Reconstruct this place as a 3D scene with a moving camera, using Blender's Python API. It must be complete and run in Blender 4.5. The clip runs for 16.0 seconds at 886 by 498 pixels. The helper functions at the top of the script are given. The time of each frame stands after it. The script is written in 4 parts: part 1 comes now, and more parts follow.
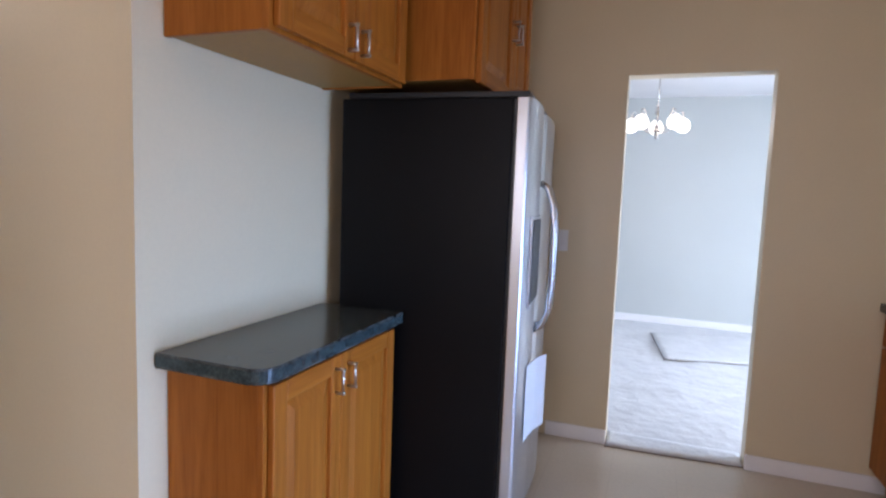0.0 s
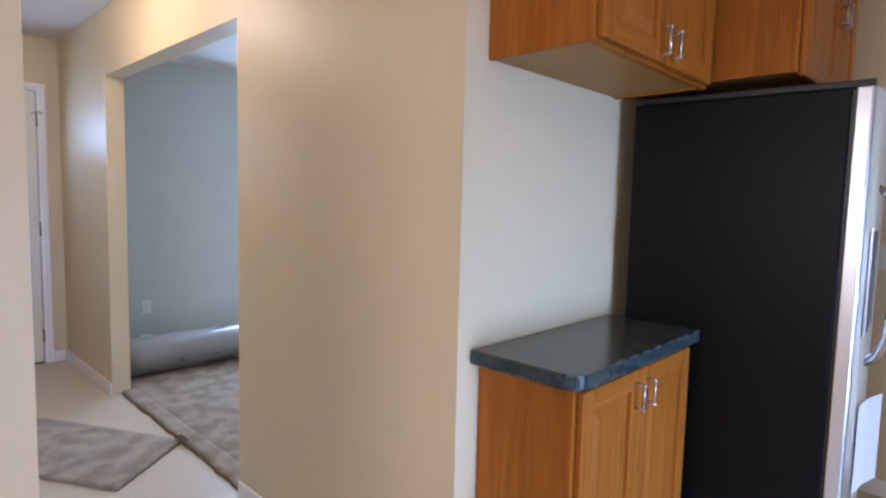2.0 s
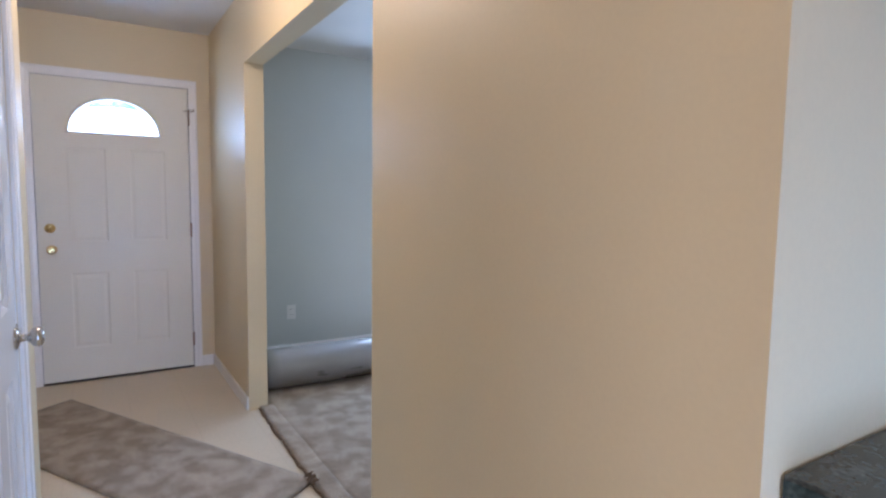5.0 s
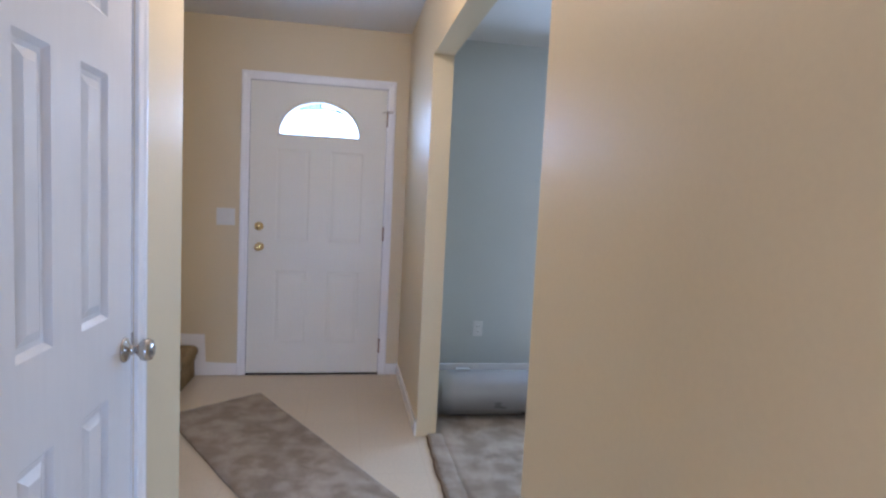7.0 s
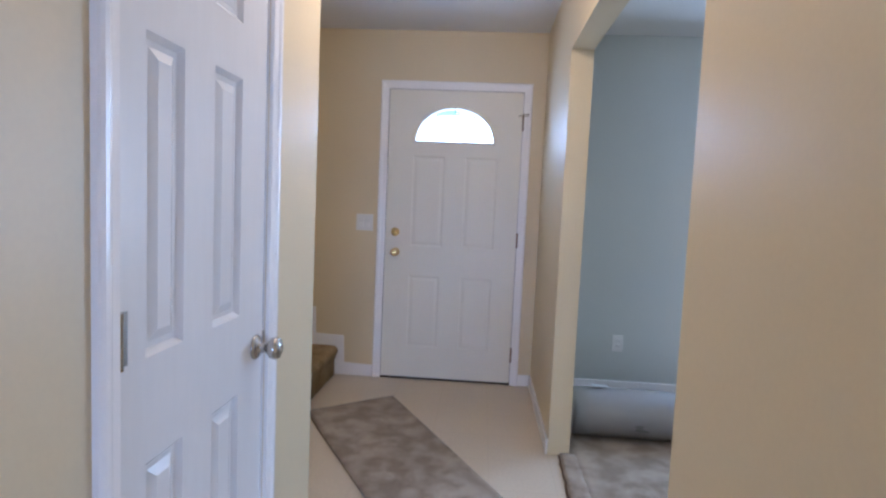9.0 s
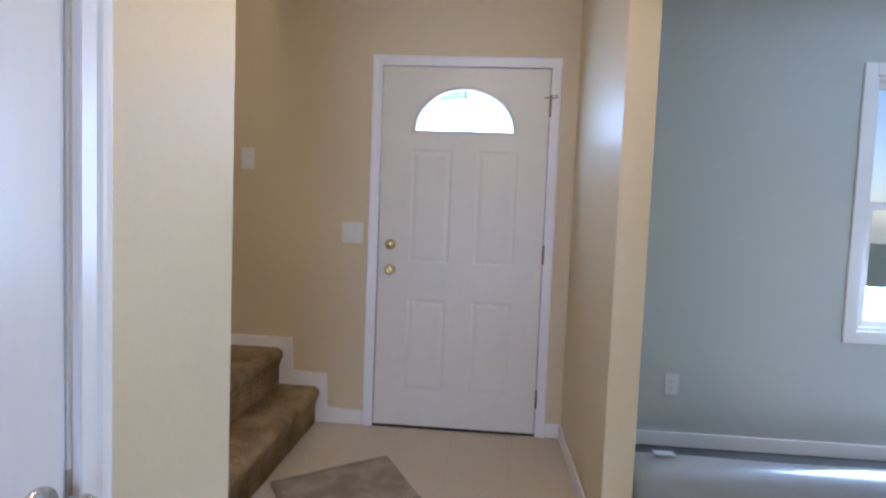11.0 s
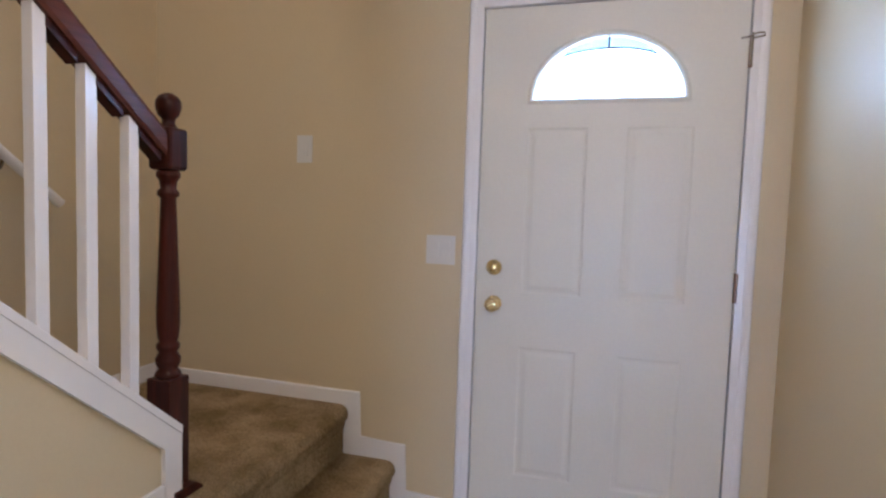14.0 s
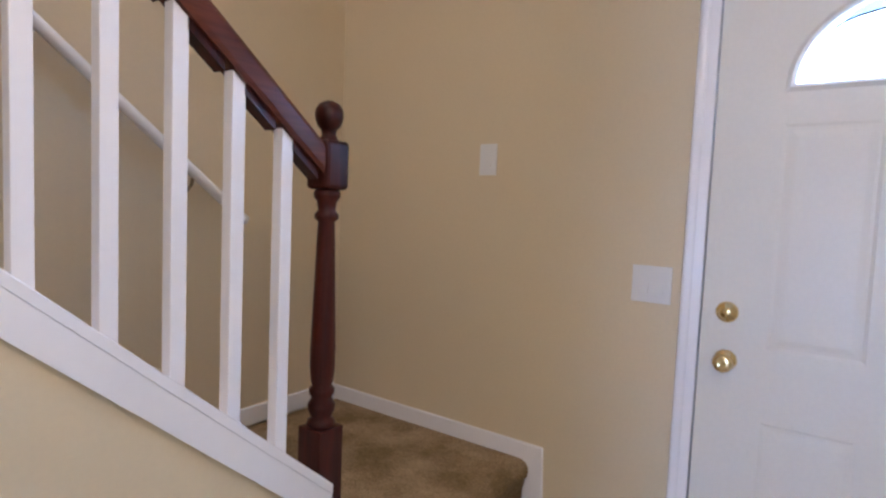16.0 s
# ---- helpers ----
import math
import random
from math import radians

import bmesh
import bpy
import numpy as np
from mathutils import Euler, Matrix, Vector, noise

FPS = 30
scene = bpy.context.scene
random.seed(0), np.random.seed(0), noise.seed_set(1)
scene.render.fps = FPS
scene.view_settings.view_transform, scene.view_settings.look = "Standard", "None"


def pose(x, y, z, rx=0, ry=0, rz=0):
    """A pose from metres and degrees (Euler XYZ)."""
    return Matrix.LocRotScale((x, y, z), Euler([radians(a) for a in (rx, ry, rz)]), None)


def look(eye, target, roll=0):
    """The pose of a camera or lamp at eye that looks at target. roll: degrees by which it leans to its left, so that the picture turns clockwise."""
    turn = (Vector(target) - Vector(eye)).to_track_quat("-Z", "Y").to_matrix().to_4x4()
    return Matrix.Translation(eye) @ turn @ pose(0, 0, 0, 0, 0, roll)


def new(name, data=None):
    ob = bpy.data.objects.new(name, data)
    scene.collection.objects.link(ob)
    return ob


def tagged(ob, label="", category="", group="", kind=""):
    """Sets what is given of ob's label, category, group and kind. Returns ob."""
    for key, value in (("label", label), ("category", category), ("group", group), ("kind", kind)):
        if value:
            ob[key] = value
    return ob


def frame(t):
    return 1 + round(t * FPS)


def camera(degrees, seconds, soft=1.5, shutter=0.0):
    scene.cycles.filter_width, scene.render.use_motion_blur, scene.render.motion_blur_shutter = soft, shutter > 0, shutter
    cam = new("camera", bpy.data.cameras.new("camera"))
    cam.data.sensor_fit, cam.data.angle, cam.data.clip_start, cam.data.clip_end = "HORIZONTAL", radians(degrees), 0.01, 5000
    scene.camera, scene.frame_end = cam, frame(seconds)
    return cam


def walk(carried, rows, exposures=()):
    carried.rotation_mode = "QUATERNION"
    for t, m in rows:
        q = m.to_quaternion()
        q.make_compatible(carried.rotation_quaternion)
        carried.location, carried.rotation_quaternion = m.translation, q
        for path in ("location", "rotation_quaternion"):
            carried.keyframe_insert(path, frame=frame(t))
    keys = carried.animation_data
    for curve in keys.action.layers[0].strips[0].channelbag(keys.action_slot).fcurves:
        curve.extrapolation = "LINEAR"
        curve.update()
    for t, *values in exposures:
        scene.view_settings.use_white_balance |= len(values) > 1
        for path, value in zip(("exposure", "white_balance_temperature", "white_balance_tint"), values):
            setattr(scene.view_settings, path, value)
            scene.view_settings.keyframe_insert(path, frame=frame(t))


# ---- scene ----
cam = camera(76.0, 16.0, soft=2.4)
EXPOSURES = [(0, -0.30, 5750, 24), (3, -0.03, 5850, 23), (5.5, -0.17, 5750, 22), (9, -0.18, 5550, 22), (11.5, -0.10, 5750, 21), (13, 0.04, 5850, 20), (15, 0.14, 5650, 25), (16, 0.32, 5500, 25)]
PATH = [
    (0, (5.311, -1.016, 1.336), (4.617, 0.85, 1.145), 2.1),
    (0.5, (5.267, -1.034, 1.337), (4.361, 0.738, 1.143), 2.1),
    (1, (5.23, -1.06, 1.346), (4.125, 0.596, 1.144), 2.0),
    (1.5, (5.2, -1.092, 1.325), (3.929, 0.442, 1.147), 1.5),
    (2, (5.152, -1.121, 1.319), (3.772, 0.316, 1.149), 1.4),
    (2.5, (5.104, -1.14, 1.32), (3.654, 0.226, 1.148), 1.7),
    (3, (5.073, -1.151, 1.324), (3.578, 0.166, 1.148), 2.1),
    (3.2, (5.062, -1.146, 1.321), (3.551, 0.154, 1.152), 2.5),
    (5.3, (4.439, -0.718, 1.283), (2.712, 0.277, 1.113), 1.5),
    (5.5, (4.379, -0.706, 1.294), (2.632, 0.252, 1.131), 2.3),
    (6, (4.236, -0.626, 1.283), (2.403, 0.16, 1.128), 2.6),
    (6.5, (4.132, -0.519, 1.282), (2.222, 0.053, 1.122), 2.3),
    (7, (4.093, -0.427, 1.286), (2.13, -0.08, 1.12), 2.8),
    (7.5, (4.082, -0.405, 1.28), (2.096, -0.238, 1.111), 2.9),
    (8, (4.068, -0.405, 1.28), (2.076, -0.39, 1.108), 3.1),
    (8.5, (4.067, -0.39, 1.273), (2.076, -0.472, 1.105), 2.7),
    (9, (3.985, -0.389, 1.266), (1.996, -0.525, 1.108), 2.5),
    (11.5, (2.938, -0.501, 1.242), (0.948, -0.659, 1.117), 2.2),
    (12, (2.725, -0.552, 1.246), (0.737, -0.727, 1.113), 2.0),
    (12.5, (2.6, -0.565, 1.247), (0.618, -0.796, 1.111), 1.8),
    (13, (2.43, -0.561, 1.26), (0.463, -0.89, 1.112), 1.7),
    (13.5, (2.273, -0.561, 1.269), (0.329, -1.009, 1.12), 1.9),
    (14, (2.186, -0.579, 1.268), (0.27, -1.139, 1.135), 1.9),
    (14.5, (2.02, -0.628, 1.281), (0.146, -1.314, 1.147), 2.1),
    (15, (1.895, -0.676, 1.296), (0.083, -1.51, 1.161), 2.4),
    (15.5, (1.848, -0.711, 1.292), (0.117, -1.706, 1.176), 2.4),
    (16, (1.833, -0.73, 1.318), (0.211, -1.891, 1.182), 2.4),
]
walk(cam, [(t, look(eye, target, roll)) for t, eye, target, roll in PATH], exposures=EXPOSURES)

# ---- light and exposure ----
DAY = (0.54, 0.77, 1.0)
WARM = (1.0, 0.81, 0.57)


def area_lamp(name, eye, target, width, height, watts, colour):
    data = bpy.data.lights.new(name, "AREA")
    data.shape, data.size, data.size_y = "RECTANGLE", width, height
    data.energy, data.color = watts, colour
    ob = new(name, data)
    ob.matrix_world = look(eye, target)
    return ob


def bulb(name, place, watts, colour, radius=0.05):
    data = bpy.data.lights.new(name, "POINT")
    data.energy, data.color, data.shadow_soft_size = watts, colour, radius
    ob = new(name, data)
    ob.location = place
    return ob


world = bpy.data.worlds.new("world")
scene.world = world
world.use_nodes = True
sky = world.node_tree.nodes.new("ShaderNodeTexSky")
sky.sky_type, sky.sun_disc = "NISHITA", False
sky.sun_elevation, sky.sun_rotation = radians(48), radians(150)
world.node_tree.links.new(sky.outputs[0], world.node_tree.nodes["Background"].inputs[0])
world.node_tree.nodes["Background"].inputs[1].default_value = 0.15
sun = new("sun", bpy.data.lights.new("sun", "SUN"))
sun.data.energy, sun.data.angle, sun.data.color = 3.0, radians(0.6), (1.0, 0.95, 0.88)
sun.rotation_euler = Euler((radians(42), 0, radians(30)))

area_lamp("living_window_light", (0.06, 2.10, 1.40), (2, 2.10, 1.0), 1.2, 1.35, 86, DAY)
area_lamp("dining_window_light", (0.06, 4.30, 1.40), (3, 4.30, 1.0), 1.6, 1.35, 10, (0.78, 0.92, 1.0))
# low fill added on the unseen east side to brighten the dining floor
area_lamp("dining_side_fill", (8.34, 3.35, 0.85), (5.4, 3.1, 0.25), 1.7, 1.3, 150, (0.74, 0.89, 1.0))
patio = area_lamp("patio_light", (7.14, 0.02, 0.72), (3.95, 0.50, 0.50), 1.2, 1.2, 22, (0.42, 0.66, 1.0))
patio.data.spread = radians(75)
# added fill from the unseen south side, brightens the low north walls
area_lamp("kitchen_south_fill", (5.4, -3.54, 1.45), (4.6, 0.5, 0.9), 1.4, 1.0, 38, (0.96, 0.92, 0.88))
area_lamp("door_light", (-0.16, -0.614, 1.84), (1.5, -0.60, 1.6), 0.80, 0.46, 26, (0.48, 0.71, 1.0))
bulb("hall_bulb", (2.10, -0.60, 2.30), 20.5, WARM, 0.12)
bulb("kitchen_bulb", (5.80, -0.30, 2.28), 8, WARM, 0.10)
# fill lamp added out of view above the stairs to lift the foyer
area_lamp("stairwell_fill", (2.0, -2.25, 4.85), (1.2, -2.2, 1.0), 2.6, 0.9, 48, (1.0, 0.92, 0.78))
bulb("dining_bulb", (5.270, 4.00, 1.90), 6, (1.0, 0.86, 0.66), 0.15)


# ---- materials ----
def material(name, colour, rough=0.5, metal=0.0, vary=0.06, scale=3.0, grain=0.0, grain_scale=200.0, bump=0.0,
             bump_scale=60.0, coat=0.0, stretch=(1, 1, 1), second=None, shine=0.5, crisp=0.2, detail=4):
    """A surface with broad and fine variation of its colour, varied roughness and a fine relief."""
    m = bpy.data.materials.new(name)
    m.use_nodes = True
    nodes, links = m.node_tree.nodes, m.node_tree.links
    shader = nodes["Principled BSDF"]
    coords = nodes.new("ShaderNodeTexCoord")
    mapping = nodes.new("ShaderNodeMapping")
    mapping.inputs["Scale"].default_value = stretch
    links.new(coords.outputs["Object"], mapping.inputs[0])

    def noise_node(size, detail):
        n = nodes.new("ShaderNodeTexNoise")
        n.inputs["Scale"].default_value, n.inputs["Detail"].default_value = size, detail
        links.new(mapping.outputs[0], n.inputs["Vector"])
        return n

    broad, fine = noise_node(scale, detail), noise_node(grain_scale, 2)
    ramp = nodes.new("ShaderNodeMapRange")
    ramp.inputs[1].default_value, ramp.inputs[2].default_value = 0.5 - crisp, 0.5 + crisp
    links.new(broad.outputs[0], ramp.inputs[0])
    mix = nodes.new("ShaderNodeMix")
    mix.data_type = "RGBA"
    dark = second or tuple(c * (1 - 2 * vary) for c in colour)
    mix.inputs[6].default_value, mix.inputs[7].default_value = (*dark, 1), (*colour, 1)
    links.new(ramp.outputs[0], mix.inputs[0])
    out = mix.outputs[2]
    if grain:
        speck = nodes.new("ShaderNodeMapRange")
        speck.inputs[1].default_value, speck.inputs[2].default_value = 0.35, 0.65
        speck.inputs[3].default_value, speck.inputs[4].default_value = 1 - grain, 1.0
        links.new(fine.outputs[0], speck.inputs[0])
        times = nodes.new("ShaderNodeVectorMath")
        times.operation = "SCALE"
        links.new(out, times.inputs[0])
        links.new(speck.outputs[0], times.inputs[3])
        out = times.outputs[0]
    links.new(out, shader.inputs["Base Color"])
    rr = nodes.new("ShaderNodeMapRange")
    rr.inputs[3].default_value, rr.inputs[4].default_value = rough - 0.09 * rough, min(rough * 1.09, 1)
    links.new(broad.outputs[0], rr.inputs[0])
    links.new(rr.outputs[0], shader.inputs["Roughness"])
    shader.inputs["Metallic"].default_value = metal
    shader.inputs["Coat Weight"].default_value = coat
    shader.inputs["Coat Roughness"].default_value = 0.12
    shader.inputs["Specular IOR Level"].default_value = shine
    if bump:
        relief = nodes.new("ShaderNodeBump")
        relief.inputs["Strength"].default_value = 1.0
        relief.inputs["Distance"].default_value = bump
        b = noise_node(bump_scale, 3)
        links.new(b.outputs[0], relief.inputs["Height"])
        links.new(relief.outputs[0], shader.inputs["Normal"])
    return m


def wood(name, light, dark, rough, axis, scale=1.0, coat=0.04):
    """Wood whose grain runs along the axis (0, 1 or 2)."""
    m = bpy.data.materials.new(name)
    m.use_nodes = True
    nodes, links = m.node_tree.nodes, m.node_tree.links
    shader = nodes["Principled BSDF"]
    coords, mapping = nodes.new("ShaderNodeTexCoord"), nodes.new("ShaderNodeMapping")
    size = [22.0 * scale] * 3
    size[axis] = 1.3 * scale
    mapping.inputs["Scale"].default_value = size
    links.new(coords.outputs["Object"], mapping.inputs[0])
    info = nodes.new("ShaderNodeObjectInfo")
    shift = nodes.new("ShaderNodeVectorMath")
    shift.operation = "ADD"
    spread = nodes.new("ShaderNodeVectorMath")
    spread.operation = "SCALE"
    spread.inputs[0].default_value = (9, 7, 5)
    links.new(info.outputs["Random"], spread.inputs[3])
    links.new(mapping.outputs[0], shift.inputs[0])
    links.new(spread.outputs[0], shift.inputs[1])
    n1, n2 = nodes.new("ShaderNodeTexNoise"), nodes.new("ShaderNodeTexNoise")
    n1.inputs["Scale"].default_value, n1.inputs["Detail"].default_value, n1.inputs["Distortion"].default_value = 1.0, 5, 1.2
    n2.inputs["Scale"].default_value, n2.inputs["Detail"].default_value = 7.0, 2
    for n in (n1, n2):
        links.new(shift.outputs[0], n.inputs["Vector"])
    total = nodes.new("ShaderNodeMath")
    total.operation = "MULTIPLY_ADD"
    total.inputs[1].default_value = 0.45
    links.new(n2.outputs[0], total.inputs[0])
    links.new(n1.outputs[0], total.inputs[2])
    ramp = nodes.new("ShaderNodeMapRange")
    ramp.inputs[1].default_value, ramp.inputs[2].default_value = 0.5, 0.95
    links.new(total.outputs[0], ramp.inputs[0])
    mix = nodes.new("ShaderNodeMix")
    mix.data_type = "RGBA"
    mix.inputs[6].default_value, mix.inputs[7].default_value = (*dark, 1), (*light, 1)
    links.new(ramp.outputs[0], mix.inputs[0])
    links.new(mix.outputs[2], shader.inputs["Base Color"])
    shader.inputs["Roughness"].default_value = rough
    shader.inputs["Specular IOR Level"].default_value = 0.18
    shader.inputs["Coat Weight"].default_value = coat
    shader.inputs["Coat Roughness"].default_value = 0.2
    relief = nodes.new("ShaderNodeBump")
    relief.inputs["Distance"].default_value = 0.0006
    links.new(total.outputs[0], relief.inputs["Height"])
    links.new(relief.outputs[0], shader.inputs["Normal"])
    return m


def glass(name, tint, rough=0.0):
    m = bpy.data.materials.new(name)
    m.use_nodes = True
    s = m.node_tree.nodes["Principled BSDF"]
    s.inputs["Base Color"].default_value = (*tint, 1)
    s.inputs["Transmission Weight"].default_value = 1.0
    s.inputs["Roughness"].default_value = rough
    s.inputs["IOR"].default_value = 1.45
    return m


def glow(name, colour, strength):
    m = bpy.data.materials.new(name)
    m.use_nodes = True
    s = m.node_tree.nodes["Principled BSDF"]
    s.inputs["Base Color"].default_value = (0.9, 0.88, 0.84, 1)
    s.inputs["Emission Color"].default_value = (*colour, 1)
    s.inputs["Emission Strength"].default_value = strength
    s.inputs["Roughness"].default_value = 0.2
    return m


CREAM = material("cream_wall_paint", (0.70, 0.583, 0.385), 0.44, vary=0.02, scale=1.5, grain=0.02, grain_scale=90, bump=0.00012, bump_scale=170)
SAGE = material("pale_sage_wall_paint", (0.55, 0.57, 0.545), 0.5, vary=0.02, scale=1.5, grain=0.02, grain_scale=90, bump=0.00012, bump_scale=170)
CEILING = material("ceiling_paint", (0.80, 0.78, 0.76), 0.85, vary=0.03, scale=2, grain=0.05, grain_scale=120, bump=0.001, bump_scale=110)
TRIM = material("white_trim_paint", (0.89, 0.87, 0.865), 0.24, vary=0.01, scale=4, grain=0.01, grain_scale=60, bump=0.00008, bump_scale=60)
DOOR_PAINT = material("front_door_paint", (0.80, 0.765, 0.675), 0.38, vary=0.02, scale=2.5, grain=0.02, grain_scale=80, bump=0.0002, bump_scale=140)
CLOSET_PAINT = material("closet_door_paint", (0.78, 0.77, 0.77), 0.24, vary=0.015, scale=3, grain=0.02, grain_scale=50, bump=0.00005, bump_scale=60, stretch=(1, 1, 0.15))
PLASTIC = material("white_plastic", (0.76, 0.75, 0.73), 0.3, vary=0.01)
OAK = wood("oak_upright", (0.40, 0.132, 0.015), (0.25, 0.072, 0.006), 0.46, 2)
OAK_LONG = wood("oak_lengthwise", (0.40, 0.132, 0.015), (0.25, 0.072, 0.006), 0.46, 1)
MAPLE = material("cabinet_underside", (0.37, 0.200, 0.048), 0.5, vary=0.06, scale=5, grain=0.06, grain_scale=60)
LAMINATE = material("dark_green_laminate", (0.125, 0.132, 0.122), 0.2, vary=0.2, scale=24, grain=0.5, grain_scale=120, second=(0.012, 0.017, 0.018))
LAMINATE_EDGE = material("blue_green_laminate_edge", (0.050, 0.078, 0.082), 0.24, vary=0.2, scale=30, grain=0.4, grain_scale=120, second=(0.018, 0.030, 0.034))
BLACK_STEEL = material("black_textured_steel", (0.005, 0.0045, 0.0045), 0.36, shine=0.12, vary=0.1, scale=3, bump=0.0003, bump_scale=520)
STEEL = material("brushed_steel", (0.62, 0.63, 0.65), 0.30, 0.9, vary=0.03, scale=20, bump=0.0001, bump_scale=60, stretch=(1, 1, 0.03))
NICKEL = material("satin_nickel", (0.50, 0.47, 0.44), 0.24, 1.0, vary=0.03)
CHROME = material("polished_handle_metal", (0.56, 0.51, 0.47), 0.28, 1.0, vary=0.02)
BRASS = material("polished_brass", (0.86, 0.68, 0.36), 0.15, 1.0, vary=0.05, scale=30)
DARK = material("black_plastic", (0.012, 0.012, 0.013), 0.4, vary=0.1)
RUBBER = material("dark_sweep_rubber", (0.02, 0.018, 0.016), 0.8, vary=0.1)
MAHOGANY = wood("dark_red_mahogany", (0.070, 0.014, 0.008), (0.020, 0.005, 0.004), 0.36, 2, 1.2, 0.08)
MAHOGANY_RAIL = wood("dark_red_mahogany_rail", (0.130, 0.036, 0.018), (0.060, 0.015, 0.008), 0.42, 0, 1.2, 0.03)
CARPET = material("grey_plush_carpet", (0.50, 0.405, 0.310), 0.95, vary=0.18, scale=9, crisp=0.11, detail=7, grain=0.5, grain_scale=260, bump=0.003, bump_scale=150, shine=0.1, second=(0.30, 0.228, 0.160))
STAIR_CARPET = material("tan_plush_carpet", (0.50, 0.365, 0.205), 0.95, vary=0.15, scale=6.5, crisp=0.15, detail=7, grain=0.4, grain_scale=190, bump=0.012, bump_scale=62, shine=0.1, second=(0.27, 0.185, 0.090))
BACKING = material("brown_carpet_backing", (0.23, 0.15, 0.095), 0.9, vary=0.2, scale=30, grain=0.3, grain_scale=150, bump=0.002, bump_scale=140)
# paler than the other carpet: overexposed daylight is put into its base colour
GLARE_CARPET = material("glare_paled_plush_carpet", (0.78, 0.78, 0.78), 0.95, vary=0.1, scale=6, crisp=0.15, detail=6, grain=0.2, grain_scale=160, bump=0.018, bump_scale=12, shine=0.1, second=(0.70, 0.70, 0.70))
BRONZE = material("worn_bronze", (0.30, 0.19, 0.14), 0.38, 0.9, vary=0.1, scale=30)
for pile in (CARPET, GLARE_CARPET):
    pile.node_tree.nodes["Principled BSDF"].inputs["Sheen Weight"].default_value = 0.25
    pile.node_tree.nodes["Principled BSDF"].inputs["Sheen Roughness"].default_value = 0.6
FILM = material("plastic_wrapped_roll", (0.34, 0.34, 0.35), 0.28, 0.25, vary=0.12, scale=6, bump=0.0015, bump_scale=9, coat=0.7, stretch=(1, 0.3, 1), second=(0.26, 0.26, 0.275))
FILM_TAG = material("pale_film_tag", (0.50, 0.52, 0.52), 0.5, vary=0.03)
PAPER = material("white_paper", (0.80, 0.80, 0.80), 0.7, vary=0.01)
SUBFLOOR = material("grey_subfloor", (0.17, 0.17, 0.17), 0.8, vary=0.15, scale=6, grain=0.2, grain_scale=60)
GLASS = glass("clear_glass", (0.96, 0.98, 0.98))
BLUE_GLASS = glass("pale_blue_leaded_glass", (0.085, 0.125, 0.145), 0.1)
LEAD = material("lead_came", (0.10, 0.10, 0.10), 0.5, 0.6, vary=0.05)
GLOBE = glow("lit_opal_globe", (1.0, 0.88, 0.70), 4.5)
DOME = glow("lit_opal_dome", (1.0, 0.80, 0.55), 5.0)
GRASS = material("lawn", (0.07, 0.10, 0.035), 0.9, vary=0.2, scale=0.6, grain=0.4, grain_scale=20, bump=0.03, bump_scale=12)
SIDING = material("exterior_siding", (0.62, 0.60, 0.56), 0.7, vary=0.04, scale=2)


def vinyl_floor(name):
    """Pale sheet vinyl with a faint square print and soft scuffs."""
    m = material(name, (0.66, 0.57, 0.45), 0.34, vary=0.035, scale=1.7, grain=0.06, grain_scale=70, bump=0.0005, bump_scale=40)
    nodes, links = m.node_tree.nodes, m.node_tree.links
    shader = nodes["Principled BSDF"]
    coords, brick = nodes.new("ShaderNodeTexCoord"), nodes.new("ShaderNodeTexBrick")
    brick.offset, brick.inputs["Scale"].default_value = 0.0, 1.0
    brick.inputs["Brick Width"].default_value = brick.inputs["Row Height"].default_value = 0.305
    brick.inputs["Mortar Size"].default_value, brick.inputs["Mortar Smooth"].default_value = 0.004, 0.9
    brick.inputs["Color1"].default_value = brick.inputs["Color2"].default_value = (1, 1, 1, 1)
    brick.inputs["Mortar"].default_value = (0.93, 0.92, 0.91, 1)
    links.new(coords.outputs["Object"], brick.inputs["Vector"])
    base = shader.inputs["Base Color"].links[0].from_socket
    times = nodes.new("ShaderNodeVectorMath")
    times.operation = "MULTIPLY"
    links.new(base, times.inputs[0])
    links.new(brick.outputs["Color"], times.inputs[1])
    links.new(times.outputs[0], shader.inputs["Base Color"])
    return m


VINYL = vinyl_floor("pale_sheet_vinyl")


# ---- helpers for meshes ----
def part(name, bm, mat, parent=None, label="", smooth=False):
    me = bpy.data.meshes.new(name)
    bmesh.ops.recalc_face_normals(bm, faces=bm.faces)
    for f in bm.faces:
        f.smooth = smooth
    bm.to_mesh(me)
    bm.free()
    me.materials.append(mat)
    ob = new(name, me)
    if parent is not None:
        ob.parent = parent
    if label:
        ob["label"] = label
    return ob


def thing(name, place, label, category, group="", kind=""):
    ob = new(name)
    ob.empty_display_size = 0.05
    ob.location = place
    return tagged(ob, label, category, group, kind)


def box(bm, lo, hi, bevel=0.0, segments=2):
    made = bmesh.ops.create_cube(bm, size=1.0)["verts"]
    for v in made:
        v.co = Vector([(a + b) / 2 + (b - a) * c for a, b, c in zip(lo, hi, v.co)])
    if bevel:
        edges = {e for v in made for e in v.link_edges}
        bmesh.ops.bevel(bm, geom=list(edges), offset=bevel, segments=segments, affect="EDGES", profile=0.5)


def boxes(*spans, bevel=0.0):
    bm = bmesh.new()
    for lo, hi in spans:
        box(bm, lo, hi, bevel)
    return bm


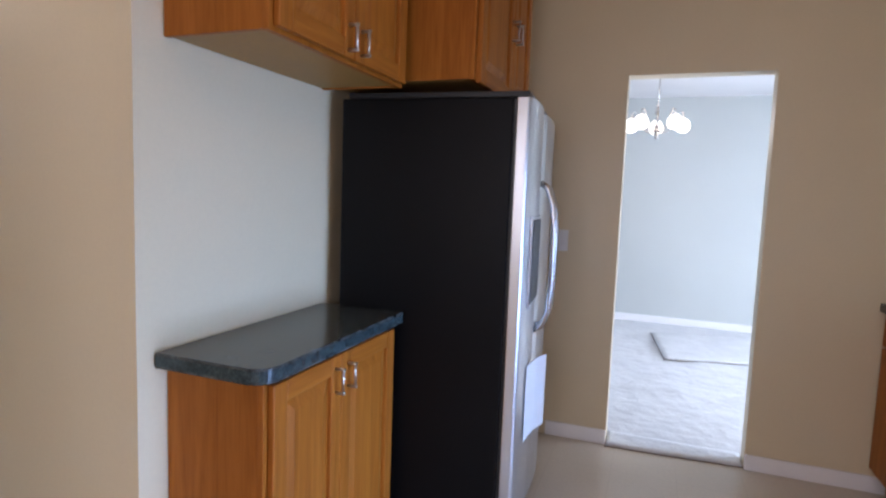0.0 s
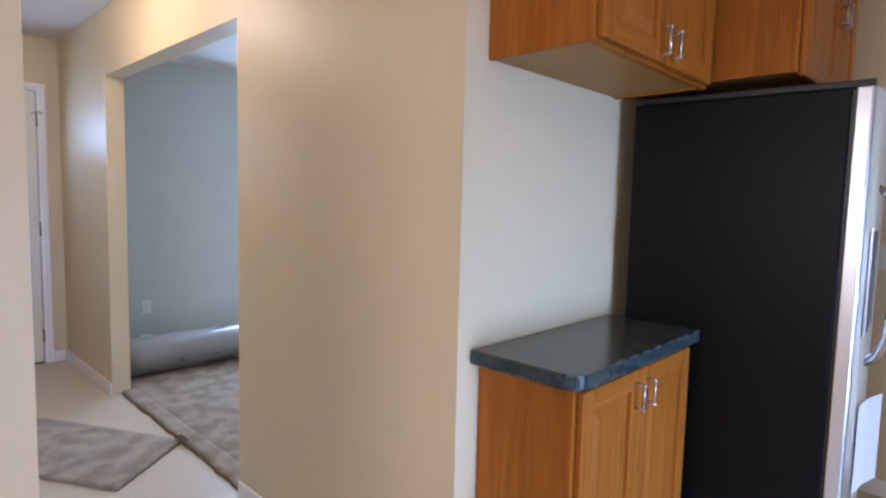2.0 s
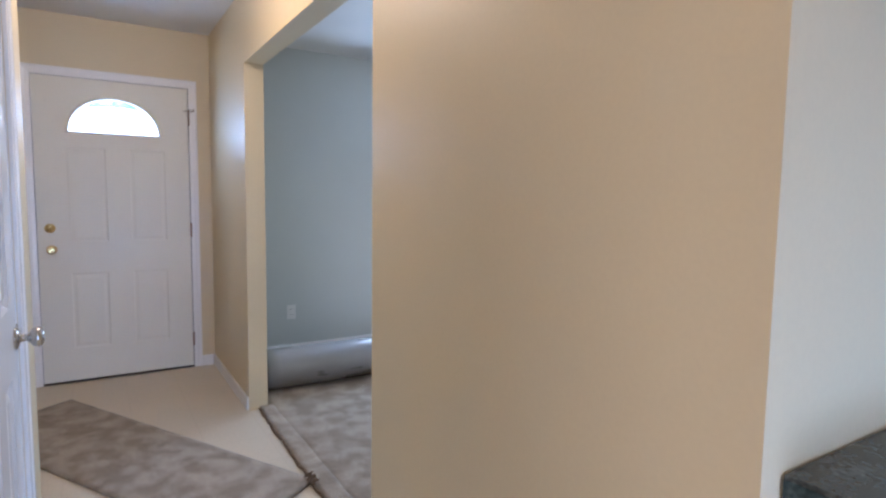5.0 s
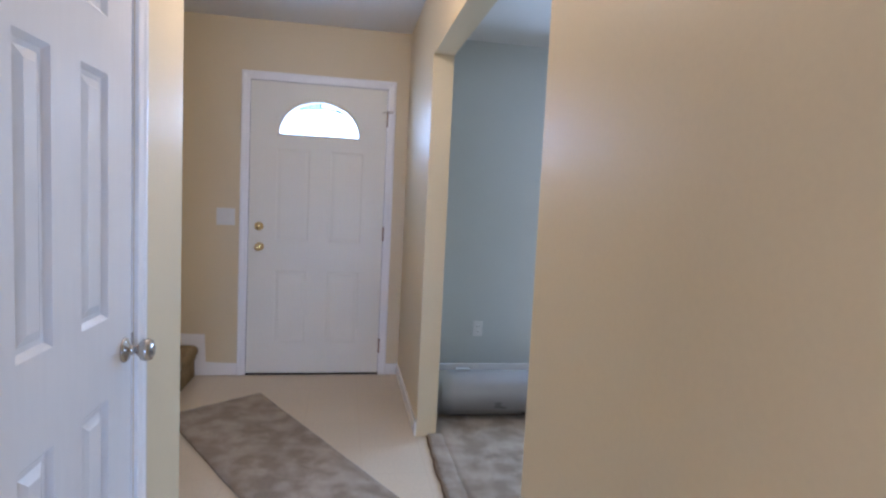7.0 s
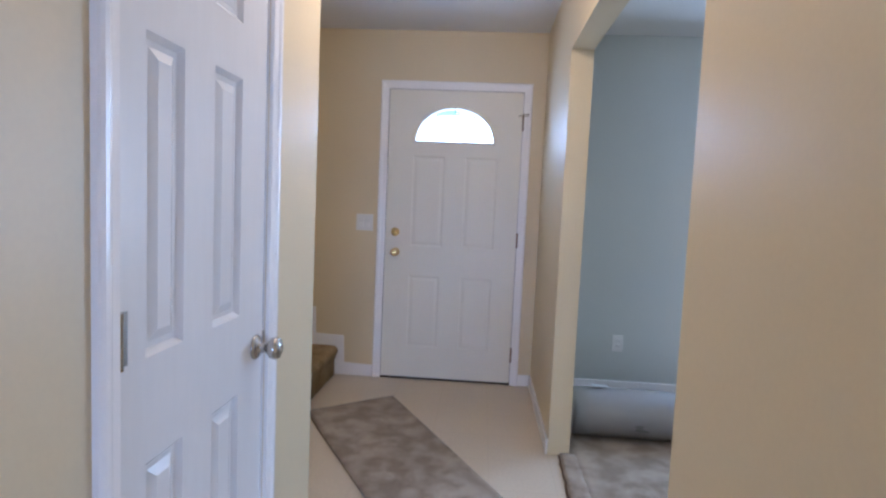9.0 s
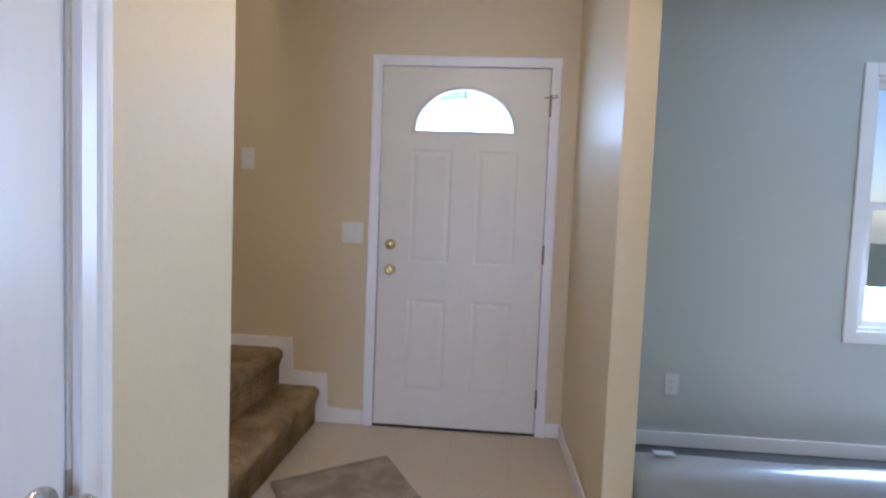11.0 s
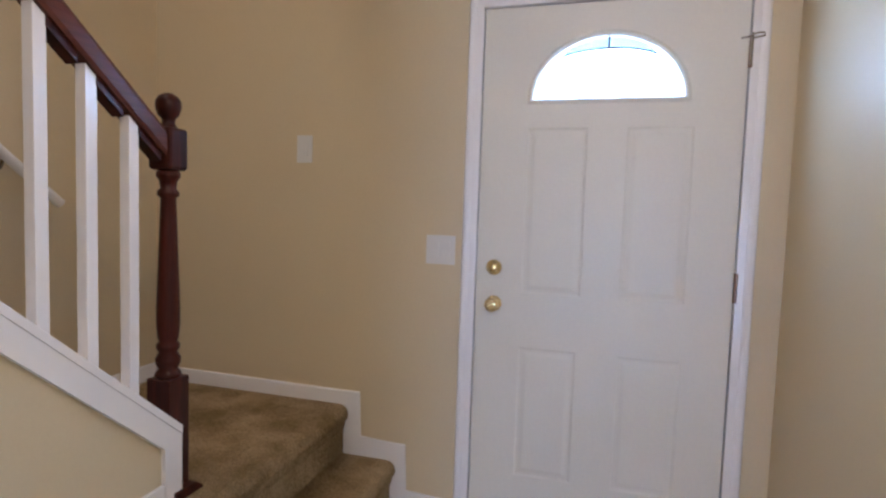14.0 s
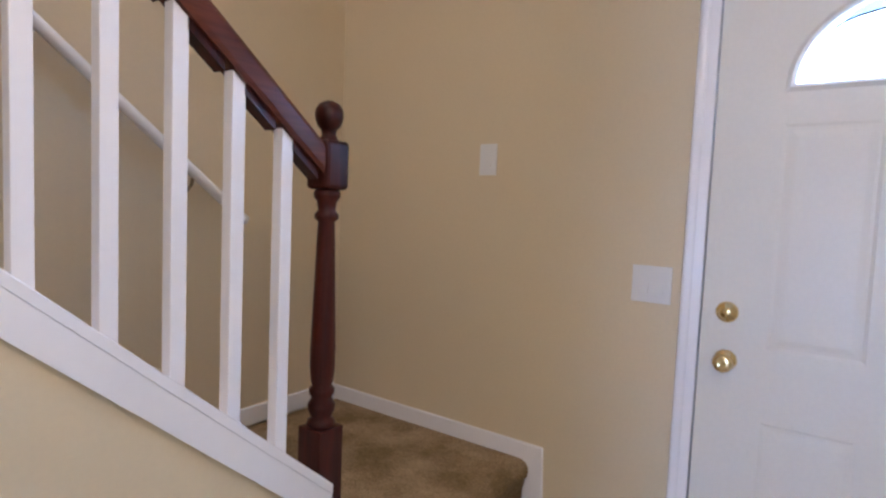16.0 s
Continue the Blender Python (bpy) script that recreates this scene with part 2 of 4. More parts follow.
def prism(bm, points, axis, lo, hi, bevel=0.0):
    """The outline points (in the two axes other than axis), drawn out along axis from lo to hi."""
    def place(p, w):
        c = list(p)
        c.insert(axis, w)
        return Vector(c)

    a = [bm.verts.new(place(p, lo)) for p in points]
    b = [bm.verts.new(place(p, hi)) for p in points]
    faces = [bm.faces.new(a), bm.faces.new(b[::-1])]
    for i in range(len(a)):
        j = (i + 1) % len(a)
        faces.append(bm.faces.new((a[i], b[i], b[j], a[j])))
    if bevel:
        bmesh.ops.bevel(bm, geom=list({e for f in faces for e in f.edges}), offset=bevel, segments=2, affect="EDGES", profile=0.5)


def lathe(bm, profile, centre=(0, 0), steps=24):
    """profile: (radius, z) from the bottom up, turned about the z axis."""
    rings = []
    for r, z in profile:
        rings.append([bm.verts.new((centre[0] + max(r, 0.0004) * math.cos(2 * math.pi * k / steps),
                                    centre[1] + max(r, 0.0004) * math.sin(2 * math.pi * k / steps), z)) for k in range(steps)])
    for low, high in zip(rings, rings[1:]):
        for k in range(steps):
            j = (k + 1) % steps
            bm.faces.new((low[k], low[j], high[j], high[k]))
    bm.faces.new(rings[0][::-1])
    bm.faces.new(rings[-1])


def tube(bm, points, radius, steps=10):
    """A round rod along the points."""
    points = [Vector(p) for p in points]
    rings = []
    for i, p in enumerate(points):
        ahead = (points[min(i + 1, len(points) - 1)] - points[max(i - 1, 0)]).normalized()
        side = ahead.orthogonal().normalized() if not rings else (last - ahead * last.dot(ahead)).normalized()
        last = side
        up = ahead.cross(side)
        rings.append([bm.verts.new(p + radius * (math.cos(2 * math.pi * k / steps) * side + math.sin(2 * math.pi * k / steps) * up)) for k in range(steps)])
    for low, high in zip(rings, rings[1:]):
        for k in range(steps):
            j = (k + 1) % steps
            bm.faces.new((low[k], low[j], high[j], high[k]))
    bm.faces.new(rings[0][::-1])
    bm.faces.new(rings[-1])


def turned(bm, axis_from, axis_to):
    """Turns a mesh made about z so that z points the other way given."""
    q = Vector(axis_from).rotation_difference(Vector(axis_to))
    bmesh.ops.rotate(bm, verts=bm.verts, cent=(0, 0, 0), matrix=q.to_matrix())


def structure(name, bm, mat, label, category, parent=None):
    ob = part(name, bm, mat, parent)
    return tagged(ob, label, category, kind="structure")


def cut_wall(axis, at, thick, along, height, holes):
    """One closed mesh: a wall across axis (0 or 1) between at and at + thick, over the stretch along, with rectangular holes (a, b, z0, z1)."""
    bm = bmesh.new()
    us = sorted({*along, *[h[0] for h in holes], *[h[1] for h in holes]})
    zs = sorted({0.0, height, *[h[2] for h in holes], *[h[3] for h in holes]})
    made = {}

    def vert(u, z, w):
        if (u, z, w) not in made:
            c = [0, 0, z]
            c[axis], c[1 - axis] = w, u
            made[u, z, w] = bm.verts.new(c)
        return made[u, z, w]

    solid = {(i, k) for i in range(len(us) - 1) for k in range(len(zs) - 1)
             if not any(h[0] <= us[i] < h[1] and h[2] <= zs[k] < h[3] for h in holes)}
    for i, k in solid:
        u0, u1, z0, z1 = us[i], us[i + 1], zs[k], zs[k + 1]
        for w in (at, at + thick):
            bm.faces.new([vert(u, z, w) for u, z in ((u0, z0), (u1, z0), (u1, z1), (u0, z1))])
        for near, (p, q) in (((i - 1, k), ((u0, z0), (u0, z1))), ((i + 1, k), ((u1, z0), (u1, z1))), ((i, k - 1), ((u0, z0), (u1, z0))), ((i, k + 1), ((u0, z1), (u1, z1)))):
            if near not in solid:
                bm.faces.new([vert(*p, at), vert(*q, at), vert(*q, at + thick), vert(*p, at + thick)])
    return bm


# ---- measures of the place ----
CEIL = 2.45          # ceiling height
CORNER_X = 4.140     # kitchen wall behind the small counter
HALL_S = -0.952      # closet wall, face towards the hall
CLOSET_W, CLOSET_E = 2.111, 4.190
OPEN_W, OPEN_E, OPEN_TOP = 1.118, 2.879, 2.045   # opening to the living room
KITCHEN_N = 2.133
DINE_W, DINE_E, DINE_TOP = 5.133, 5.815, 1.985   # doorway to the dining room
BACK_Y = -2.630      # wall behind the stairs
EAST_X = 7.20
SOUTH_Y = -3.60
FAR_Y = 5.577
LIVING_WINDOW = (1.525, 2.70, 0.70, 2.045)

# ---- setting: floors, ceilings ----
structure("ground", boxes(((-60, -60, -0.35), (60, 60, -0.20))), GRASS, "lawn around the house", "ground")
structure("floor_hall", boxes(((0.0, SOUTH_Y, -0.2), (EAST_X, 0.10, 0.0)), ((CORNER_X, 0.10, -0.2), (EAST_X, KITCHEN_N + 0.02, 0.0))), VINYL,
          "pale beige sheet vinyl floor with a faint square print", "floor")
structure("floor_living", boxes(((0.0, 0.10, -0.2), (CORNER_X, KITCHEN_N + 0.02, -0.004)), ((0.0, KITCHEN_N + 0.02, -0.2), (8.4, FAR_Y, -0.004))), SUBFLOOR,
          "grey subfloor under loose carpet", "floor")
structure("ceiling", boxes(((-0.12, -1.72, CEIL), (EAST_X, FAR_Y, CEIL + 0.15)), ((EAST_X, KITCHEN_N, CEIL), (8.5, FAR_Y, CEIL + 0.15)),
                           ((CLOSET_E, SOUTH_Y, CEIL), (EAST_X, -1.72, CEIL + 0.15))), CEILING, "flat off-white ceiling", "ceiling")
structure("ceiling_stairwell", boxes(((-0.12, BACK_Y - 0.1, 4.95), (CLOSET_E, -1.72, 5.05))), CEILING, "flat ceiling high over the stairs", "ceiling")

# ---- setting: walls ----
DOOR_HOLE = (-1.108, -0.123, 0.0, 2.075)
structure("wall_front_hall", cut_wall(0, 0.0, -0.12, (BACK_Y - 0.1, 0.055), 4.95, [DOOR_HOLE]), CREAM, "cream painted wall around the front door", "wall")
structure("wall_front_living", cut_wall(0, 0.0, -0.12, (0.055, FAR_Y), CEIL, [LIVING_WINDOW, (3.45, 5.15, 0.72, 2.07)]), SAGE,
          "pale grey-green painted living room wall", "wall")
north = cut_wall(1, 0.0, 0.055, (0.0, CORNER_X), CEIL, [(OPEN_W, OPEN_E, 0.0, OPEN_TOP)])
structure("wall_north_hall", north, CREAM, "cream painted hall wall with a wide cased opening", "wall")
structure("wall_north_living", cut_wall(1, 0.055, 0.055, (0.0, CORNER_X - 0.11), CEIL, [(OPEN_W, OPEN_E, 0.0, OPEN_TOP)]), CREAM,
          "painted living room side of the hall wall", "wall")
structure("wall_kitchen_west", cut_wall(0, CORNER_X, -0.11, (0.055, KITCHEN_N + 0.11), CEIL, []), CREAM, "cream painted wall behind the small counter", "wall")
structure("wall_kitchen_north", cut_wall(1, KITCHEN_N, 0.11, (CORNER_X, 8.4), CEIL, [(DINE_W, DINE_E, 0.0, DINE_TOP)]), CREAM,
          "cream painted kitchen wall with an open doorway", "wall")
structure("wall_kitchen_east", cut_wall(0, EAST_X, 0.12, (SOUTH_Y, KITCHEN_N), CEIL, [(-0.80, 0.64, 0.02, 2.05)]), CREAM, "cream painted kitchen wall", "wall")
structure("wall_kitchen_south", cut_wall(1, SOUTH_Y, -0.12, (CLOSET_E - 0.11, EAST_X + 0.12), CEIL, [(4.7, 6.1, 1.0, 2.0)]), CREAM, "plain cream painted wall", "wall")
structure("wall_dining_north", cut_wall(1, FAR_Y, 0.12, (-0.12, 8.5), CEIL, []), SAGE, "pale grey-green dining room wall", "wall")
structure("wall_dining_east", cut_wall(0, 8.4, 0.12, (KITCHEN_N, FAR_Y), CEIL, [(2.45, 4.25, 0.02, 2.05)]), SAGE, "pale grey-green dining room wall", "wall")
structure("wall_closet_front", cut_wall(1, HALL_S, -0.11, (CLOSET_W, CLOSET_E), CEIL, [(2.537, 3.153, 0.0, 2.066)]), CREAM,
          "cream painted hall wall around the closet door", "wall")
structure("wall_closet_west", cut_wall(0, CLOSET_W, 0.11, (-1.73, HALL_S - 0.11), CEIL, []), CREAM, "cream painted end of the closet", "wall")
structure("wall_kitchen_southwest", cut_wall(0, CLOSET_E, -0.11, (SOUTH_Y, HALL_S - 0.11), CEIL, []), CREAM, "cream painted wall with a light switch", "wall")
structure("wall_stair_back", cut_wall(1, BACK_Y, -0.1, (0.0, CLOSET_E), 4.95, []), CREAM, "cream painted wall behind the stairs", "wall")
structure("wall_stair_end", cut_wall(0, CLOSET_E - 0.11, -0.1, (BACK_Y, -1.73), 4.95, []), CREAM, "plain wall at the top of the stairs", "wall")
structure("wall_stair_upper", boxes(((0.0, -1.72, CEIL + 0.15), (CLOSET_E, -1.62, 4.95))), CREAM, "upper wall of the stairwell", "wall")


# ---- setting: baseboards and trim ----
def base(spans, name="baseboard", label="white painted baseboard"):
    structure(name, boxes(*spans, bevel=0.005), TRIM, label, "baseboard")


BH, BT = 0.082, 0.013
base([((0.0, -0.091, 0), (BT, -BT, BH))])
base([((0.0, -BT, 0), (OPEN_W - 0.003, 0.0, BH))])
base([((OPEN_E + 0.003, -BT, 0), (CORNER_X + BT, 0.0, BH))])
base([((CORNER_X, 0.0, 0), (CORNER_X + BT, 0.085, BH))])
base([((4.80, KITCHEN_N - BT, 0), (DINE_W - 0.0, KITCHEN_N, BH))])
base([((DINE_E + 0.0, KITCHEN_N - BT, 0), (6.410, KITCHEN_N, BH))])
base([((0.0, 0.11, 0), (BT, FAR_Y, 0.082))])
base([((BT, FAR_Y - BT, 0), (8.4, FAR_Y, 0.092))])
base([((3.208, HALL_S, 0), (CLOSET_E + BT, HALL_S + BT, BH))])
base([((CLOSET_W - BT, HALL_S, 0), (2.482, HALL_S + BT, BH))])
base([((CLOSET_E, SOUTH_Y, 0), (CLOSET_E + BT, HALL_S, BH))])

# stepped baseboard beside the two steps on the front wall
STEP1, LAND = 0.214, 0.428
bm = bmesh.new()
prism(bm, [(-1.138, 0.0), (-1.138, 0.088), (-1.350, 0.088), (-1.350, 0.292), (-1.562, 0.292), (-1.562, 0.490), (BACK_Y, 0.494),
           (BACK_Y, 0.412), (-1.640, 0.412), (-1.640, 0.205), (-1.430, 0.205), (-1.430, 0.0)], 0, 0.0, BT, 0.006)
structure("baseboard", bm, TRIM, "white stepped baseboard beside the carpeted steps", "baseboard")
base([((BT, BACK_Y, LAND), (0.98, BACK_Y + BT, LAND + 0.078))])
bm = bmesh.new()
prism(bm, [(0.951, LAND - 0.02), (0.951, LAND + 0.066), (1.140, LAND + 0.066), (1.150, 0.27), (1.225, 0.27), (1.225, 0.083), (CLOSET_W, 0.083),
           (CLOSET_W, 0.0), (1.09, 0.0), (1.09, LAND - 0.02)], 1, -1.722, -1.709, 0.0025)
structure("baseboard", bm, TRIM, "white stepped baseboard under the stair rail", "baseboard")


def casing(name, axis, face, out, a, b, top, width, thick=0.018, foot=0.0):
    """Door casing on the plane axis = face, standing out by thick towards out (+1 or -1), round the opening from a to b up to top."""
    bm = bmesh.new()
    shape = ((0, 0), (0, 0.45), (0.04, 0.58), (0.25, 0.66), (0.45, 0.72), (0.56, 0.92), (0.68, 1.0), (0.84, 0.98), (0.95, 0.82), (1.0, 0.6), (1.0, 0))
    rows = []
    for k in range(4):
        row = []
        for d, t in shape:
            d *= width
            u, z = ((a - d, foot), (a - d, top + d), (b + d, top + d), (b + d, foot))[k]
            c = [0, 0, z]
            c[axis], c[1 - axis] = face + out * thick * t, u
            row.append(bm.verts.new(c))
        rows.append(row)
    for p, q in zip(rows, rows[1:]):
        for k in range(len(shape)):
            j = (k + 1) % len(shape)
            bm.faces.new((p[k], p[j], q[j], q[k]))
    bm.faces.new(rows[0])
    bm.faces.new(rows[-1])
    structure(name, bm, TRIM, "white painted door casing", "door casing")


casing("trim_front_door", 0, 0.0, 1, -1.080, -0.148, 2.052, 0.057)
casing("trim_closet_door", 1, HALL_S, 1, 2.537, 3.153, 2.066, 0.054)
structure("frame_front_door", boxes(((-0.12, -1.108, 0), (0.0, -1.080, 2.052)), ((-0.12, -0.148, 0), (0.0, -0.123, 2.052)), ((-0.12, -1.108, 2.052), (0.0, -0.123, 2.075)),
                                          # unseen strips behind the leaf, added to block lamp light through the gap
                                          ((-0.066, -1.080, 0.012), (-0.046, -1.062, 2.052)), ((-0.066, -0.166, 0.012), (-0.046, -0.148, 2.052)), ((-0.066, -1.062, 2.034), (-0.046, -0.166, 2.052))),
          TRIM, "white painted jamb of the front door", "door frame")
structure("threshold", boxes(((-0.13, -1.080, -0.02), (0.004, -0.148, 0.006))), RUBBER, "dark threshold under the front door", "threshold")


# ---- doors ----
def raised_panel(bm, lo, hi, axis, face, out, rim=0.020, deep=0.007, field=0.004):
    """A pressed panel: a groove round a raised field, as rings of faces on the plane axis = face."""
    (u0, z0), (u1, z1) = lo, hi
    rings = [(0.0, 0.0), (rim * 0.45, -deep), (rim * 0.9, -deep), (rim * 1.7, -deep + field)]
    loops = []
    for inset, h in rings:
        loop = []
        for u, z in ((u0 + inset, z0 + inset), (u1 - inset, z0 + inset), (u1 - inset, z1 - inset), (u0 + inset, z1 - inset)):
            c = [0, 0, z]
            c[axis], c[1 - axis] = face + out * h, u
            loop.append(bm.verts.new(c))
        loops.append(loop)
    for a, b in zip(loops, loops[1:]):
        for k in range(4):
            j = (k + 1) % 4
            bm.faces.new((a[k], a[j], b[j], b[k]))
    bm.faces.new(loops[-1])


def panel_leaf(axis, face, out, thick, a, b, z0, z1, panels, rim=0.02, deep=0.007, field=0.004, arch=None):
    """A door leaf with pressed panels (u0, z0, u1, z1) on its face. arch: (centre, half width, bottom, height) of a half-round hole."""
    bm = bmesh.new()
    us = sorted({a, b, *[p[0] for p in panels], *[p[2] for p in panels]} | ({arch[0] - arch[1], arch[0] + arch[1]} if arch else set()))
    zs = sorted({z0, z1, *[p[1] for p in panels], *[p[3] for p in panels]} | ({arch[2], arch[2] + arch[3]} if arch else set()))

    def vert(u, z, w):
        c = [0, 0, z]
        c[axis], c[1 - axis] = w, u
        return bm.verts.new(c)

    def inside(u, z):
        if any(p[0] < u < p[2] and p[1] < z < p[3] for p in panels):
            return True
        return bool(arch) and abs(u - arch[0]) < arch[1] and arch[2] < z < arch[2] + arch[3]

    back = face - out * thick
    for u, v in zip(us, us[1:]):
        for p, q in zip(zs, zs[1:]):
            if not inside((u + v) / 2, (p + q) / 2):
                bm.faces.new([vert(*c, face) for c in ((u, p), (v, p), (v, q), (u, q))])
    for p in panels:
        raised_panel(bm, (p[0], p[1]), (p[2], p[3]), axis, face, out, rim, deep, field)
    if arch:
        c, r, low, h = arch
        steps = 28
        curve = [(c + r * math.cos(math.pi * k / steps), low + h * math.sin(math.pi * k / steps)) for k in range(steps + 1)]
        for w in (face, back):
            for (u, z), (v, y) in zip(curve, curve[1:]):
                bm.faces.new([vert(*p, w) for p in ((u, z), (u, low + h + 1e-5), (v, low + h + 1e-5), (v, y))])
        for (u, z), (v, y) in zip(curve, curve[1:]):
            bm.faces.new([vert(u, z, face), vert(v, y, face), vert(v, y, back), vert(u, z, back)])
        bm.faces.new([vert(c - r, low, face), vert(c + r, low, face), vert(c + r, low, back), vert(c - r, low, back)])
        for q in ((a, z0, c - r, z1), (c + r, z0, b, z1), (c - r, z0, c + r, low), (c - r, low + h, c + r, z1)):
            bm.faces.new([vert(u, z, back) for u, z in ((q[0], q[1]), (q[2], q[1]), (q[2], q[3]), (q[0], q[3]))])
    else:
        bm.faces.new([vert(u, z, back) for u, z in ((a, z0), (b, z0), (b, z1), (a, z1))])
    ring = ((a, z0), (b, z0), (b, z1), (a, z1))
    for k in range(4):
        p, q = ring[k], ring[(k + 1) % 4]
        bm.faces.new([vert(*p, face), vert(*q, face), vert(*q, back), vert(*p, back)])
    bmesh.ops.remove_doubles(bm, verts=bm.verts, dist=0.00005)
    return bm


def nudge(ob, x, y, z=0.0):
    ob.location += Vector((x, y, z))


# front door: four pressed panels under a half-round light
FAN = (-0.6565, 0.267, 1.701, 0.226)
door = thing("door_1", (0, -0.655, 0), "closed off-white entry door with a half-round window and brass locks", "front door", kind="structure")


def at_door(ob, holder):
    ob.matrix_parent_inverse = Matrix.Translation(-holder.location)
    return ob


leaf = at_door(part("door_leaf", panel_leaf(0, 0.002, 1, 0.044, -1.117, -0.195, 0.012, 2.047,
                    [(-0.942, 0.960, -0.715, 1.595), (-0.577, 0.960, -0.350, 1.595), (-0.942, 0.235, -0.722, 0.750), (-0.575, 0.235, -0.352, 0.750)],
                    rim=0.020, deep=0.004, field=0.003, arch=FAN), DOOR_PAINT, door), door)
bm = bmesh.new()
steps = 28
for r0, r1, h0, h1 in ((0.266, 0.290, 0.012, 0.008),):
    inner = [(FAN[0] + (FAN[1] + 0.000) * math.cos(math.pi * k / steps), FAN[2] + FAN[3] * math.sin(math.pi * k / steps)) for k in range(steps + 1)]
    outer = [(FAN[0] + (FAN[1] + 0.022) * math.cos(math.pi * k / steps), FAN[2] + (FAN[3] + 0.020) * math.sin(math.pi * k / steps)) for k in range(steps + 1)]
    outer = [(outer[0][0], FAN[2] - 0.020)] + outer + [(outer[-1][0], FAN[2] - 0.020)]
    inner = [inner[0]] + inner + [inner[-1]]
    ids = {}
    for w, loop in ((0.003, outer), (0.012, [((a[0] * 0.45 + b[0] * 0.55), (a[1] * 0.45 + b[1] * 0.55)) for a, b in zip(outer, inner)]), (0.006, inner)):
        ids[w] = [bm.verts.new((w, u, z)) for u, z in loop]
    for w0, w1 in ((0.003, 0.012), (0.012, 0.006)):
        n = len(ids[w0])
        for k in range(n):
            j = (k + 1) % n
            bm.faces.new((ids[w0][k], ids[w0][j], ids[w1][j], ids[w1][k]))
at_door(part("light_frame", bm, DOOR_PAINT, door, smooth=False), door)
bm = bmesh.new()
curve = [(FAN[0] + FAN[1] * math.cos(math.pi * k / steps), FAN[2] + FAN[3] * math.sin(math.pi * k / steps)) for k in range(steps + 1)]
prism(bm, curve, 0, -0.024, -0.020)
pane = at_door(part("pane", bm, GLASS, door, "clear half-round pane"), door)
pane.visible_shadow = False
bm = bmesh.new()
band = [(FAN[0] + FAN[1] * 0.985 * math.cos(math.pi * k / steps), FAN[2] + FAN[3] * 0.985 * math.sin(math.pi * k / steps)) for k in range(9, 20)]
arc = [(FAN[0] + 0.20 * math.cos(math.pi * k / 12), FAN[2] + 0.125 + 0.058 * math.sin(math.pi * k / 12)) for k in range(1, 12)]
prism(bm, band + arc[::-1], 0, -0.019, -0.017)
blue = at_door(part("blue_pane", bm, BLUE_GLASS, door, "pale blue band of leaded glass"), door)
blue.visible_shadow = False
bm = bmesh.new()
tube(bm, [(-0.014, u, z) for u, z in arc], 0.004, 6)
tube(bm, [(-0.014, FAN[0], FAN[2] + 0.175), (-0.014, FAN[0], FAN[2] + FAN[3])], 0.004, 6)
at_door(part("lead_came", bm, LEAD, door, "dark lead lines"), door)
at_door(part("door_sweep", boxes(((-0.035, -1.117, 0.004), (0.006, -0.195, 0.014))), RUBBER, door, "dark rubber sweep"), door)


def round_plate(name, centre, profile, mat, parent, label, way=(1, 0, 0), steps=28):
    bm = bmesh.new()
    lathe(bm, profile, steps=steps)
    turned(bm, (0, 0, 1), way)
    bmesh.ops.translate(bm, verts=bm.verts, vec=centre)
    return at_door(part(name, bm, mat, parent, label, smooth=True), parent)


round_plate("deadbolt", (0.002, -1.048, 1.056), [(0.031, 0), (0.031, 0.006), (0.027, 0.012), (0.019, 0.014), (0.018, 0.018), (0.004, 0.018)], BRASS, door, "polished brass deadbolt")
at_door(part("thumb_turn", boxes(((0.018, -1.051, 1.043), (0.030, -1.045, 1.069)), bevel=0.002), BRASS, door, "brass thumb turn"), door)
round_plate("door_knob", (0.002, -1.043, 0.914), [(0.032, 0), (0.032, 0.004), (0.027, 0.010), (0.013, 0.014), (0.011, 0.026), (0.017, 0.032), (0.026, 0.040), (0.029, 0.052),
            (0.026, 0.062), (0.017, 0.067), (0.009, 0.065)], BRASS, door, "polished brass door knob", steps=9)
for z in (1.842, 1.033, 0.217):
    bm = bmesh.new()
    tube(bm, [(0.010, -0.190, z - 0.052), (0.010, -0.190, z + 0.052)], 0.006, 10)
    box(bm, (0.0, -0.196, z - 0.05), (0.004, -0.184, z + 0.05))
    at_door(part("hinge", bm, BRONZE, door, "worn metal butt hinge"), door)
bm = bmesh.new()
tube(bm, [(0.016, -0.225, 1.888), (0.020, -0.200, 1.892), (0.020, -0.175, 1.903), (0.018, -0.155, 1.903), (0.018, -0.152, 1.893), (0.020, -0.185, 1.886)], 0.003, 8)
tube(bm, [(0.016, -0.190, 1.80), (0.016, -0.190, 1.905)], 0.0045, 8)
at_door(part("door_stop", bm, NICKEL, door, "small bent metal hinge stop"), door)

nudge(door, 0.0, 0.042)

